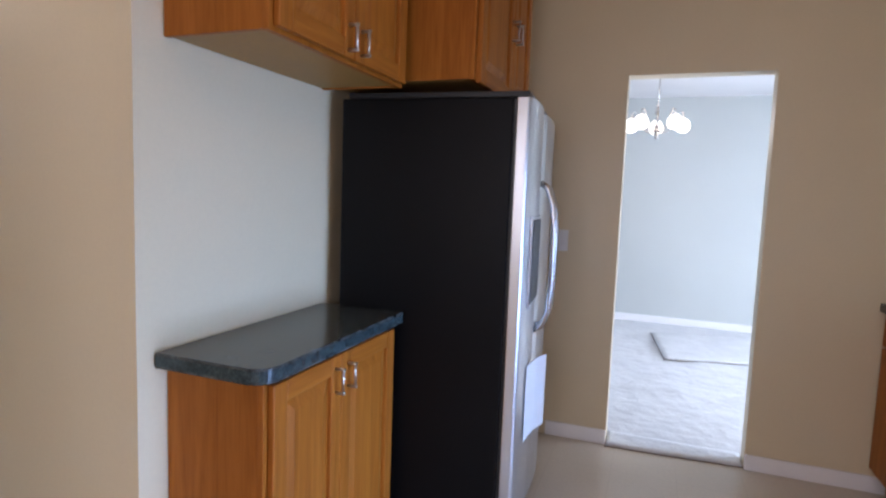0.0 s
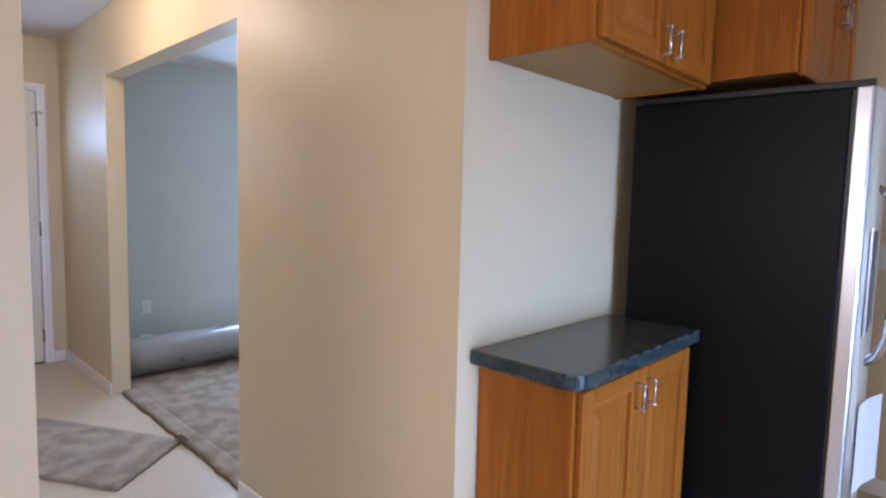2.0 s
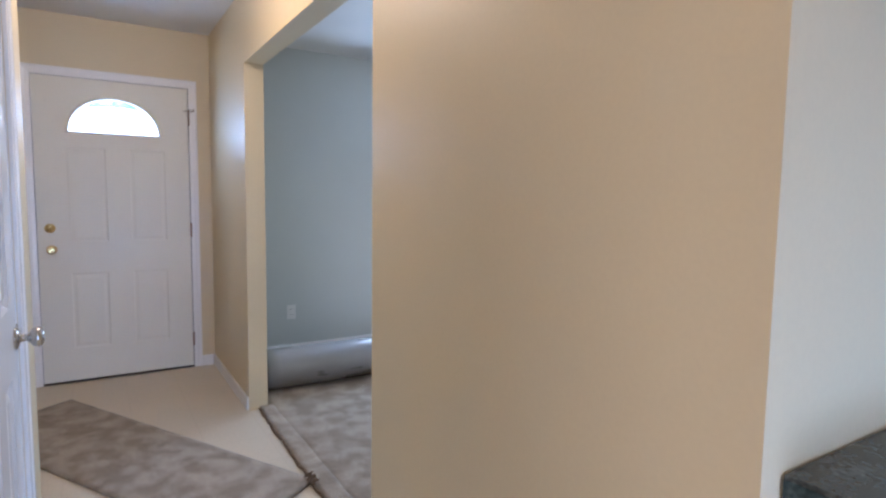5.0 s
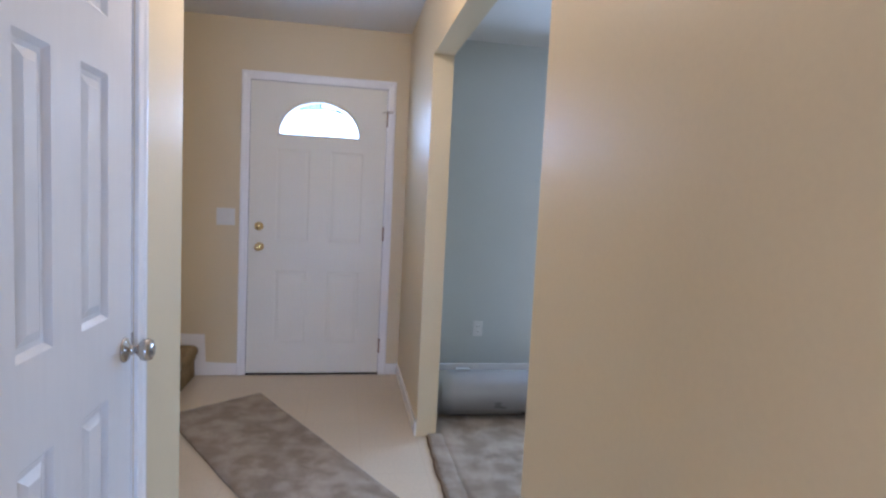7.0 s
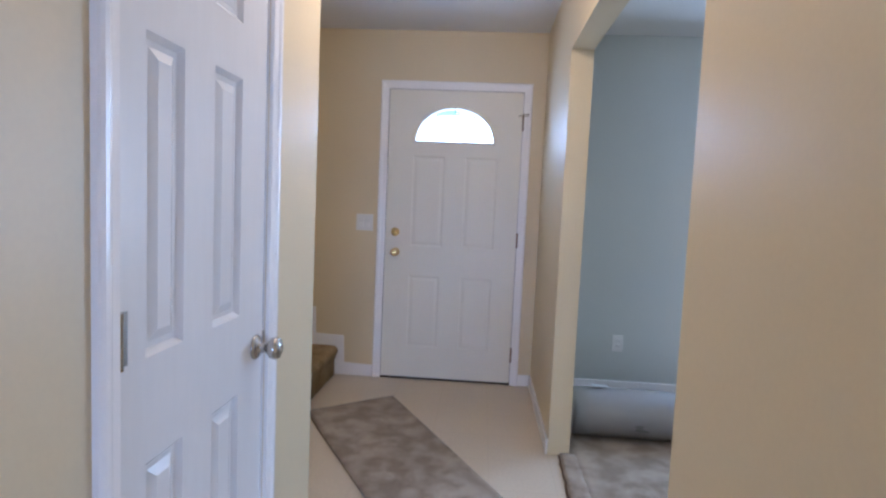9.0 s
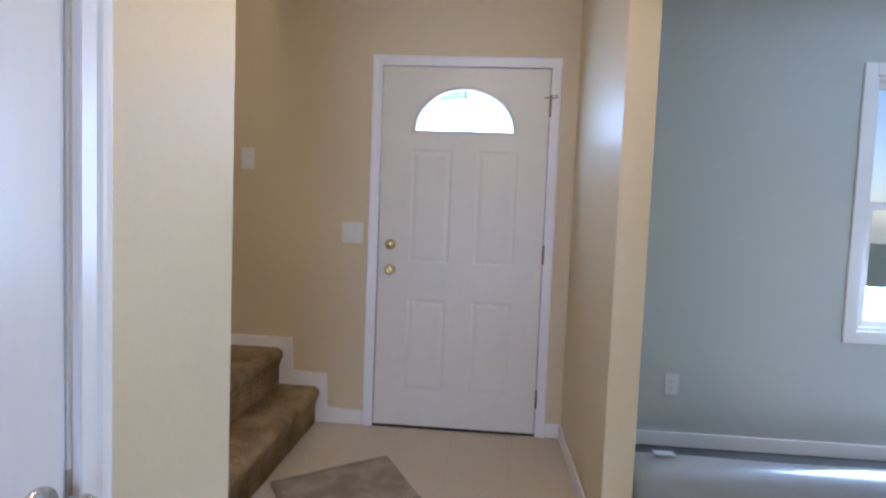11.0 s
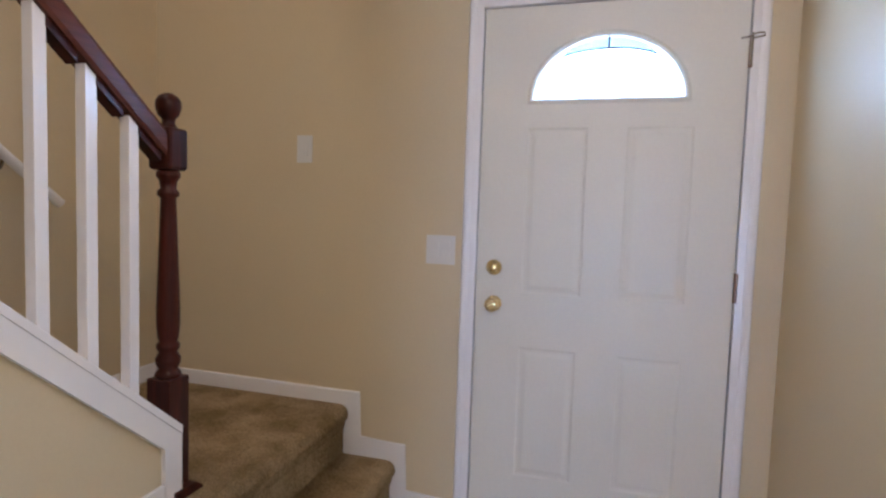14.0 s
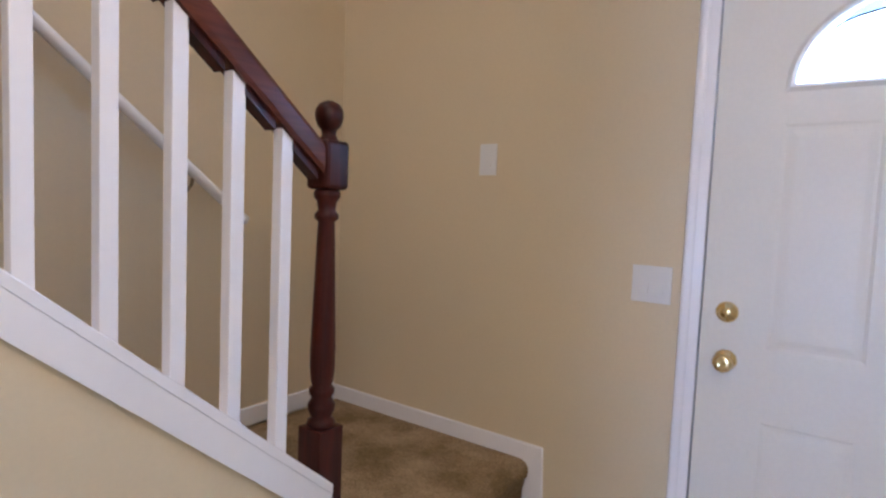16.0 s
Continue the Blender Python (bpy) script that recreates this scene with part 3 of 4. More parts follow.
# closet door
closet = thing("door_2", (2.84, HALL_S, 0), "closed white six-panel closet door with a satin nickel knob", "closet door", kind="structure")
COLS, ROWS3 = ((2.690, 2.824), (2.943, 3.066)), ((0.245, 0.790), (0.980, 1.532), (1.656, 1.905))
at_door(part("door_leaf", panel_leaf(1, HALL_S - 0.004, 1, 0.035, 2.545, 3.145, 0.012, 2.055,
        [(u0, z0, u1, z1) for u0, u1 in COLS for z0, z1 in ROWS3], rim=0.024, deep=0.011, field=0.008), CLOSET_PAINT, closet), closet)
at_door(part("door_jamb", boxes(((2.537, HALL_S - 0.10, 0), (2.5425, HALL_S - 0.002, 2.066)), ((3.1475, HALL_S - 0.10, 0), (3.153, HALL_S - 0.002, 2.066)),
        ((2.5425, HALL_S - 0.10, 2.058), (3.1475, HALL_S - 0.002, 2.066))), TRIM, closet, "white door jamb"), closet)
round_plate("door_knob", (2.592, HALL_S - 0.004, 0.880), [(0.032, 0), (0.032, 0.004), (0.027, 0.009), (0.012, 0.013), (0.010, 0.028), (0.016, 0.034), (0.026, 0.042), (0.0285, 0.054),
            (0.025, 0.064), (0.014, 0.069), (0.004, 0.070)], NICKEL, closet, "satin nickel door knob", (0, 1, 0))
at_door(part("strike", boxes(((2.538, HALL_S - 0.012, 0.852), (2.5455, HALL_S - 0.001, 0.912))), NICKEL, closet, "nickel strike plate"), closet)
for z in (0.22, 1.027, 1.83):
    bm = bmesh.new()
    tube(bm, [(3.148, HALL_S + 0.004, z - 0.046), (3.148, HALL_S + 0.004, z + 0.046)], 0.006, 10)
    box(bm, (3.119, HALL_S - 0.006, z - 0.045), (3.148, HALL_S - 0.001, z + 0.045), 0.001)
    at_door(part("hinge", bm, NICKEL, closet, "satin nickel hinge"), closet)




# ---- windows ----
def window(name, x, out, y0, y1, z0, z1, label, sash=True):
    """A window in a wall across x; out: the way indoors (+1 or -1)."""
    w = thing(name, (x, (y0 + y1) / 2, z0), label, "window", kind="structure")

    def add(nm, spans, mat, lab="", bevel=0.002):
        fixed = [((min(x + out * a[0], x + out * b[0]), a[1], a[2]), (max(x + out * a[0], x + out * b[0]), b[1], b[2])) for a, b in spans]
        return at_door(part(nm, boxes(*fixed, bevel=bevel), mat, w, lab), w)

    cw = 0.065
    add("window_casing", [((0, y0 - cw, z0 - cw), (0.016, y0, z1 + cw)), ((0, y1, z0 - cw), (0.016, y1 + cw, z1 + cw)), ((0, y0, z1), (0.016, y1, z1 + cw)), ((0, y0, z0 - cw), (0.016, y1, z0))], TRIM)
    add("window_frame", [((-0.10, y0, z0), (-0.002, y0 + 0.02, z1)), ((-0.10, y1 - 0.02, z0), (-0.002, y1, z1)), ((-0.10, y0 + 0.02, z1 - 0.02), (-0.002, y1 - 0.02, z1)),
                         ((-0.10, y0 + 0.02, z0), (-0.002, y1 - 0.02, z0 + 0.02))], TRIM)
    mid = (z0 + z1) / 2
    halves = ((z0 + 0.02, mid + 0.015, -0.05), (mid - 0.015, z1 - 0.02, -0.08)) if sash else ((z0 + 0.02, z1 - 0.02, -0.06),)
    for a, b, d in halves:
        s = 0.035
        add("sash", [((d, y0 + 0.02, a), (d + 0.025, y0 + 0.02 + s, b)), ((d, y1 - 0.02 - s, a), (d + 0.025, y1 - 0.02, b)),
                     ((d, y0 + 0.02 + s, a), (d + 0.025, y1 - 0.02 - s, a + s)), ((d, y0 + 0.02 + s, b - s), (d + 0.025, y1 - 0.02 - s, b))], TRIM)
        p = add("pane", [((d + 0.010, y0 + 0.02 + s, a + s), (d + 0.014, y1 - 0.02 - s, b - s))], GLASS, bevel=0)
        p.visible_shadow = False
    return w


window("window_1", 0.0, 1, *LIVING_WINDOW, "white double-hung window in the living room wall")
window("window_2", 0.0, 1, 3.45, 5.15, 0.72, 2.07, "white double-hung window further along the wall")
# unseen east door, made up to hold the dining side fill
window("unseen_window_3", 8.4, -1, 2.45, 4.25, 0.02, 2.05, "added unseen glass door behind the dining side fill lamp", sash=False)
window("window_4", EAST_X, -1, -0.80, 0.64, 0.02, 2.05, "white framed glass patio door", sash=False)

# unseen opening made up to go with the south fill lamp
fill_opening = thing("unseen_window_5", (5.4, SOUTH_Y, 1.0), "added unseen white framed opening around the south fill lamp", "window", kind="structure")
at_door(part("window_frame", boxes(((4.70, SOUTH_Y - 0.08, 1.0), (4.74, SOUTH_Y - 0.02, 2.0)), ((6.06, SOUTH_Y - 0.08, 1.0), (6.10, SOUTH_Y - 0.02, 2.0)),
        ((4.74, SOUTH_Y - 0.08, 1.0), (6.06, SOUTH_Y - 0.02, 1.04)), ((4.74, SOUTH_Y - 0.08, 1.96), (6.06, SOUTH_Y - 0.02, 2.0)), bevel=0.003), TRIM, fill_opening), fill_opening)
fill_opening_pane = at_door(part("pane", boxes(((4.74, SOUTH_Y - 0.052, 1.04), (6.06, SOUTH_Y - 0.048, 1.96))), GLASS, fill_opening), fill_opening)
fill_opening_pane.visible_shadow = False


# ---- stairs ----
def soft_step(bm, x0, x1, y_front, y_back, z0, z1, nose=0.022):
    """A carpeted step: a block with a rounded nose towards +y, bulging over its riser."""
    r = 0.042
    outline = [(y_back, z0), (y_front - nose, z0), (y_front - nose - 0.002, z1 - 0.11), (y_front - nose + 0.008, z1 - 0.088)]
    for k in range(2, 9):
        a = -math.pi / 2 + math.pi * k / 8
        outline.append((y_front - r + r * math.cos(a), z1 - r + r * math.sin(a) * 1.0))
    outline.append((y_back, z1))
    n = 110
    rings = []
    for i in range(n + 1):
        x = x0 + (x1 - x0) * i / n
        ring = []
        for y, z in outline:
            wob = 0.005 * noise.noise(Vector((x * 9, y * 9, z * 9))) + 0.003 * noise.noise(Vector((x * 37, y * 37, z * 37)))
            ring.append(bm.verts.new((x, y + (wob if y > y_back else 0), z + (wob if z > z0 and y > y_back else 0))))
        rings.append(ring)
    for a, b in zip(rings, rings[1:]):
        for k in range(len(outline)):
            j = (k + 1) % len(outline)
            bm.faces.new((a[k], b[k], b[j], a[j]))
    bm.faces.new(rings[0])
    bm.faces.new(rings[-1][::-1])


stairs = thing("staircase", (0.6, -1.7, 0), "tan carpeted stairs with two steps up to a landing", "stairs", kind="structure")
bm = bmesh.new()
soft_step(bm, BT, 1.19, -1.403, -1.725, 0.0, STEP1)
at_door(part("step", bm, STAIR_CARPET, stairs, "tan carpeted bottom step", True), stairs)
bm = bmesh.new()
soft_step(bm, BT, 1.105, -1.622, -1.727, 0.0, LAND)
box(bm, (BT, BACK_Y + BT, 0.0), (0.96, -1.728, LAND))
at_door(part("landing", bm, STAIR_CARPET, stairs, "tan carpeted landing"), stairs)
for k in range(10):
    bm = bmesh.new()
    x = 0.96 + 0.216 * k
    z = LAND + 0.20 * (k + 1)
    prism(bm, [(x, z - 0.2), (x, z - 0.03), (x - 0.022, z - 0.022), (x - 0.022, z - 0.004), (x - 0.012, z), (x + 0.24, z), (x + 0.24, z - 0.2)], 1, BACK_Y, -1.858)
    at_door(part("step", bm, STAIR_CARPET, stairs, "tan carpeted step"), stairs)

nudge(stairs, 0.0, 0.011)

# knee wall under the balustrade
SLOPE = 0.86


def cap_z(x):
    return 0.652 + SLOPE * (x - 0.893)


RX = 0.886
bm = bmesh.new()
XE = CLOSET_E - 0.2
prism(bm, [(0.900, 0.0), (0.900, cap_z(0.900) - 0.025), (2.78, cap_z(2.78) - 0.025), (XE, cap_z(2.78) - 0.025), (XE, 0.0)], 1, -1.857, -1.722)
structure("wall_knee", bm, CREAM, "cream painted sloping knee wall beside the stairs", "wall")
bm = bmesh.new()
prism(bm, [(RX, cap_z(RX) - 0.004), (RX, cap_z(RX) - 0.030), (0.912, cap_z(0.912) - 0.030), (2.78, cap_z(2.78) - 0.030), (2.78, cap_z(2.78) - 0.004)], 1, -1.874, -1.706, 0.002)
structure("trim_knee_wall_cap", bm, TRIM, "white painted sloping cap board", "trim")
bm = bmesh.new()
prism(bm, [(RX, LAND), (RX, cap_z(RX) - 0.030), (2.78, cap_z(2.78) - 0.030), (2.78, cap_z(2.78) - 0.105), (0.950, cap_z(0.950) - 0.105), (0.950, LAND)], 1, -1.722, -1.708, 0.002)
box(bm, (RX - 0.001, -1.857, LAND), (0.900, -1.722, cap_z(RX) - 0.031), 0.001)
structure("trim_knee_wall", bm, TRIM, "white painted face board on the knee wall", "trim")

# balustrade
rail = thing("balustrade", (0.86, -1.797, LAND), "stair balustrade with white balusters, mahogany handrail and newel", "stair rail")
NX, NY = 0.878, -1.765
bm = bmesh.new()
box(bm, (NX - 0.039, NY - 0.039, LAND), (NX + 0.039, NY + 0.039, 0.772), 0.003)
box(bm, (NX - 0.037, NY - 0.037, 1.356), (NX + 0.037, NY + 0.037, 1.473), 0.010, 2)
low = [(0.030, 0.793), (0.036, 0.800), (0.032, 0.812), (0.025, 0.820), (0.033, 0.838), (0.034, 0.852), (0.024, 0.870), (0.031, 0.882), (0.031, 0.893), (0.024, 0.902),
       (0.028, 0.915), (0.031, 0.950), (0.031, 1.00), (0.027, 1.12), (0.023, 1.25), (0.0205, 1.322), (0.029, 1.330), (0.029, 1.341), (0.021, 1.350),
       (0.024, 1.372), (0.032, 1.384), (0.032, 1.396), (0.026, 1.404)]
lathe(bm, [(r, 0.770 + (z - 0.793) * 0.962) for r, z in low], (NX, NY), 28)
ball = [(0.020, 1.510), (0.026, 1.518), (0.022, 1.526), (0.0165, 1.536), (0.018, 1.548), (0.026, 1.556), (0.031, 1.570), (0.033, 1.582), (0.031, 1.596), (0.023, 1.608), (0.010, 1.615), (0.002, 1.616)]
lathe(bm, [(r * 1.04, 1.460 + (z - 1.510) * 1.02) for r, z in ball], (NX, NY), 28)
newel = part("newel_post", bm, MAHOGANY, rail, "turned dark mahogany newel post with a ball top")
at_door(newel, rail)
for f in newel.data.polygons:
    f.use_smooth = f.area < 0.0004
bm = bmesh.new()
prism(bm, [(NX - 0.066, LAND), (NX - 0.066, LAND + 0.008), (NX - 0.040, LAND + 0.028), (NX + 0.040, LAND + 0.028), (NX + 0.040, LAND)], 1, NY - 0.04, NY + 0.066, 0.002)
at_door(part("newel_foot", bm, MAHOGANY, rail, "mahogany moulding at the foot of the newel"), rail)


def rail_z(x):
    return 1.449 + 0.79 * (x - 0.890)


bm = bmesh.new()
for x0, x1 in ((0.906, 2.75),):
    section = [(-0.027, -0.056), (-0.030, -0.046), (-0.030, -0.014), (-0.025, -0.004), (-0.016, 0.000), (0.016, 0.000), (0.025, -0.004), (0.030, -0.014), (0.030, -0.046), (0.027, -0.056)]
    ends = []
    for x in (x0, x1):
        ends.append([bm.verts.new((x, NY + u, rail_z(x) + w * 1.35)) for u, w in section])
    for k in range(len(section)):
        j = (k + 1) % len(section)
        bm.faces.new((ends[0][k], ends[0][j], ends[1][j], ends[1][k]))
    bm.faces.new(ends[0])
    bm.faces.new(ends[1][::-1])
at_door(part("handrail", bm, MAHOGANY_RAIL, rail, "dark mahogany moulded handrail"), rail)
for k in range(15):
    x = 1.030 + 0.1235 * k
    bm = bmesh.new()
    prism(bm, [(x - 0.106, rail_z(x - 0.106) - 0.068), (x - 0.106, rail_z(x - 0.106) - 0.098), (x - 0.031, rail_z(x - 0.031) - 0.098), (x - 0.031, rail_z(x - 0.031) - 0.068)], 1, NY - 0.018, NY + 0.018)
    at_door(part("rail_fillet", bm, MAHOGANY, rail, "thin dark fillet under the rail"), rail)
for k in range(15):
    x = 1.012 + 0.1235 * k
    bm = bmesh.new()
    h = 0.0155
    prism(bm, [(x - h, cap_z(x - h) - 0.008), (x - h, rail_z(x - h) - 0.070), (x + h, rail_z(x + h) - 0.070), (x + h, cap_z(x + h) - 0.008)], 1, NY - h, NY + h, 0.0015)
    at_door(part("baluster", bm, TRIM, rail, "white painted square baluster"), rail)


# wall handrail
hand = thing("wall_handrail", (0.58, BACK_Y, 1.28), "white painted round handrail fixed to the stair wall with metal brackets", "handrail")
bm = bmesh.new()
tube(bm, [(0.560, -2.540, 1.250), (0.575, -2.540, 1.260), (3.2, -2.540, 1.260 + 0.80 * 2.625)], 0.019, 14)
at_door(part("rail", bm, TRIM, hand, smooth=True), hand)
for x in (0.765, 1.75, 2.7):
    z = 1.260 + 0.80 * (x - 0.575)
    bm = bmesh.new()
    tube(bm, [(x, BACK_Y, z - 0.065), (x, BACK_Y + 0.045, z - 0.065), (x, BACK_Y + 0.075, z - 0.045), (x, BACK_Y + 0.088, z - 0.016)], 0.006, 8)
    box(bm, (x - 0.014, BACK_Y + 0.0005, z - 0.09), (x + 0.014, BACK_Y + 0.006, z - 0.04), 0.002)
    at_door(part("bracket", bm, NICKEL, hand, "metal rail bracket"), hand)


# ---- switches and outlets ----
def plate(name, label, centre, way, width, height, rockers, category="light switch"):
    """way: 0 for +x, 1 for -y face, 2 for +y... a wall plate with its rockers or sockets."""
    p = thing(name, centre, label, category)
    turn = {"+x": 0, "-y": -90, "+y": 90, "-x": 180}[way]
    p.rotation_euler = (0, 0, radians(turn))
    bm = boxes(((0, -width / 2, -height / 2), (0.005, width / 2, height / 2)), bevel=0.002)
    part("plate", bm, PLASTIC, p)
    n = rockers
    for k in range(n):
        u = (k - (n - 1) / 2) * 0.046
        if category == "light switch":
            bm = boxes(((0.004, u - 0.0175, -0.034), (0.0062, u + 0.0175, 0.034)), bevel=0.0008)
            part("rocker_frame", bm, PLASTIC, p)
            bm = bmesh.new()
            prism(bm, [(0.006, -0.030), (0.0115, -0.030), (0.0065, 0.0), (0.0085, 0.030), (0.006, 0.030)], 1, u - 0.0145, u + 0.0145)
            part("rocker", bm, PLASTIC, p)
        else:
            for z in (-0.020, 0.020):
                bm = boxes(((0.004, -0.016, z - 0.014), (0.007, 0.016, z + 0.014)), bevel=0.002)
                part("socket", bm, PLASTIC, p)
                part("slots", boxes(((0.0065, -0.008, z - 0.004), (0.0075, -0.006, z + 0.006)), ((0.0065, 0.006, z - 0.004), (0.0075, 0.008, z + 0.006))), DARK, p, "dark socket slots")
    return p


plate("light_switch", "white double rocker switch beside the front door", (0.0, -1.227, 1.113), "+x", 0.122, 0.117, 2)
plate("light_switch", "white single rocker switch on the stair wall", (0.0, -1.849, 1.514), "+x", 0.074, 0.117, 1)
plate("light_switch", "white single rocker switch near the dining doorway", (4.834, KITCHEN_N, 1.110), "-y", 0.074, 0.117, 1)
plate("light_switch", "white single rocker switch at the kitchen corner", (CLOSET_E, -1.109, 1.117), "+x", 0.074, 0.117, 1)
plate("wall_outlet", "white outlet low on the living room wall", (0.0, 0.590, 0.348), "+x", 0.072, 0.115, 1, "outlet")


# ---- carpets ----
def sheet(corners, nx, ny, thick, amp, seed, freq=3.0, edge=0.0):
    """A loose sheet over four floor corners, softly waved, with its sides closed."""
    a, b, c, d = [Vector((*p, 0)) for p in corners]
    bm = bmesh.new()
    top, low = [], []
    for j in range(ny + 1):
        v = j / ny
        for i in range(nx + 1):
            u = i / nx
            p = (a * (1 - u) + b * u) * (1 - v) + (d * (1 - u) + c * u) * v
            near = min(u, 1 - u, v, 1 - v)
            w = noise.noise(Vector((p.x * freq, p.y * freq, seed))) + 0.5 * noise.noise(Vector((p.x * freq * 3, p.y * freq * 3, seed + 5)))
            lift = max(0.0, amp * (w + 0.25)) * min(1, near * 6)
            jag = edge * noise.noise(Vector((p.x * 14, p.y * 14, seed + 9))) if near == 0 else 0
            top.append(bm.verts.new((p.x + jag, p.y + jag, thick + lift)))
            low.append(bm.verts.new((p.x + jag, p.y + jag, 0.0005 + lift * 0.6)))
    for j in range(ny):
        for i in range(nx):
            k = j * (nx + 1) + i
            bm.faces.new((top[k], top[k + 1], top[k + nx + 2], top[k + nx + 1]))
            bm.faces.new((low[k], low[k + nx + 1], low[k + nx + 2], low[k + 1]))
    loop = list(range(nx)) + [nx + j * (nx + 1) for j in range(ny)] + [ny * (nx + 1) + i for i in range(nx, 0, -1)] + [j * (nx + 1) for j in range(ny, 0, -1)]
    for p, q in zip(loop, loop[1:] + loop[:1]):
        bm.faces.new((top[p], low[p], low[q], top[q]))
    return bm


def carpet(name, corners, nx, ny, thick, amp, seed, label, z=0.0, edge=0.006, grow=0.005, mat=None):
    t = thing(name, (*corners[0], z), label, "carpet")
    at = at_door(part("carpet_face", sheet(corners, nx, ny, thick, amp, seed, edge=edge), mat or CARPET, t, smooth=True), t)
    at.location.z += z
    cx, cy = sum(p[0] for p in corners) / 4, sum(p[1] for p in corners) / 4
    grown = [(x + grow * (1 if x > cx else -1), y + grow * (1 if y > cy else -1)) for x, y in corners]
    bk = at_door(part("backing", sheet(grown, nx, ny, 0.004, amp * 0.6, seed, edge=edge), BACKING, t, "brown woven carpet backing"), t)
    bk.location.z += z + 0.0005
    return t


carpet("living_room_carpet", [(BT + 0.20, 0.120), (CORNER_X - 0.13, 0.120), (CORNER_X - 0.13, 5.2), (BT + 0.20, 5.2)], 90, 110, 0.0155, 0.006, 2.0, "loose grey plush carpet laid over the living room floor", 0.0, 0.0, -0.004)
carpet("carpet_edge_piece", [(1.123, 0.060), (2.873, 0.030), (2.873, 0.140), (1.123, 0.140)], 60, 4, 0.0161, 0.0, 4.0, "cut edge of the grey carpet in the wide opening", edge=0.009, grow=0.010)
carpet("hall_carpet_strip", [(0.425, -0.915), (0.775, -1.375), (2.462, -0.370), (2.130, 0.048)], 20, 60, 0.015, 0.004, 6.0, "cut strip of grey plush carpet lying askew on the vinyl floor")
# the dining pieces share the colour lightened for window glare
carpet("dining_carpet", [(CORNER_X - 0.11, KITCHEN_N + 0.125), (8.1, KITCHEN_N + 0.125), (8.1, FAR_Y - 0.016), (CORNER_X - 0.11, FAR_Y - 0.016)], 110, 90, 0.016, 0.014, 8.0, "rumpled carpet loose on the dining room floor, paled by painted-in glare", mat=GLARE_CARPET)
carpet("carpet_edge_piece", [(DINE_W + 0.006, KITCHEN_N - 0.03), (DINE_E - 0.006, KITCHEN_N + 0.01), (DINE_E - 0.006, KITCHEN_N + 0.160), (DINE_W + 0.006, KITCHEN_N + 0.160)], 30, 5, 0.0172, 0.0, 9.0, "cut edge of the glare-paled dining carpet in the doorway", mat=GLARE_CARPET)
carpet("carpet_offcut", [(5.460, 3.99), (7.000, 4.38), (6.880, 5.33), (5.345, 4.95)], 30, 24, 0.014, 0.004, 11.0, "rectangular carpet offcut lying on the dining room carpet", 0.030, mat=GLARE_CARPET)
flap = thing("carpet_scrap", (2.02, 0.03, 0.0), "small curled brown tuft of carpet backing at the meeting corner", "carpet scrap")
bm = bmesh.new()
for k in range(14):
    u = k / 13
    tube(bm, [(1.955 + 0.10 * u, 0.035 + 0.020 * math.sin(5 * u), 0.012), (1.960 + 0.10 * u + 0.01 * math.sin(k * 2.1), 0.030 + 0.02 * math.cos(k * 1.3), 0.026),
              (1.962 + 0.10 * u, 0.012 + 0.01 * math.sin(k * 1.7), 0.020)], 0.004, 5)
at_door(part("tuft", bm, BACKING, flap), flap)
nudge(flap, 0.135, 0.012)

# wrapped roll
roll = thing("wrapped_carpet_roll", (0.742, 0.16, 0.0), "long roll of carpet pad wrapped in shiny grey plastic film", "carpet roll")
bm = bmesh.new()
n, length, rad = 40, 2.9, 0.134
rings = []
for i in range(n + 3):
    y = 0.165 + length * max(0, min(i - 1, n)) / n
    rr = 0.0 if i in (0, n + 2) else rad
    if i in (1, n + 1):
        rr = rad * 0.97
    ring = []
    for k in range(36):
        a = 2 * math.pi * k / 36
        r = rr * (1 + 0.018 * noise.noise(Vector((math.cos(a) * 2, y * 3, math.sin(a) * 2))))
        z = 0.026 + 0.134 * 0.97 + r * math.sin(a) * (0.97 if math.sin(a) < 0 else 1)
        ring.append(bm.verts.new((0.742 + 0.012 * math.sin(y * 1.7) + (r if r else 0.002) * math.cos(a), y, z + (0.002 * math.sin(a) if not r else 0))))
    rings.append(ring)
for a, b in zip(rings, rings[1:]):
    for k in range(36):
        j = (k + 1) % 36
        bm.faces.new((a[k], a[j], b[j], b[k]))
at_door(part("film", bm, FILM, roll, "crinkled shiny plastic film", True), roll)
bm = boxes(((0.715, 0.262, 0.297), (0.760, 0.345, 0.3005)))
at_door(part("tag", bm, FILM_TAG, roll, "small pale paper tag"), roll)
nudge(roll, 0.100, 0.0, -0.004)
scrap = thing("paper_scrap", (0.90, -1.60, STEP1), "small white paper scrap on the bottom step", "paper")
bm = bmesh.new()
prism(bm, [(0.865, -1.625), (0.935, -1.600), (0.925, -1.560), (0.880, -1.575)], 2, STEP1 + 0.006, STEP1 + 0.009)
at_door(part("paper", bm, PAPER, scrap), scrap)


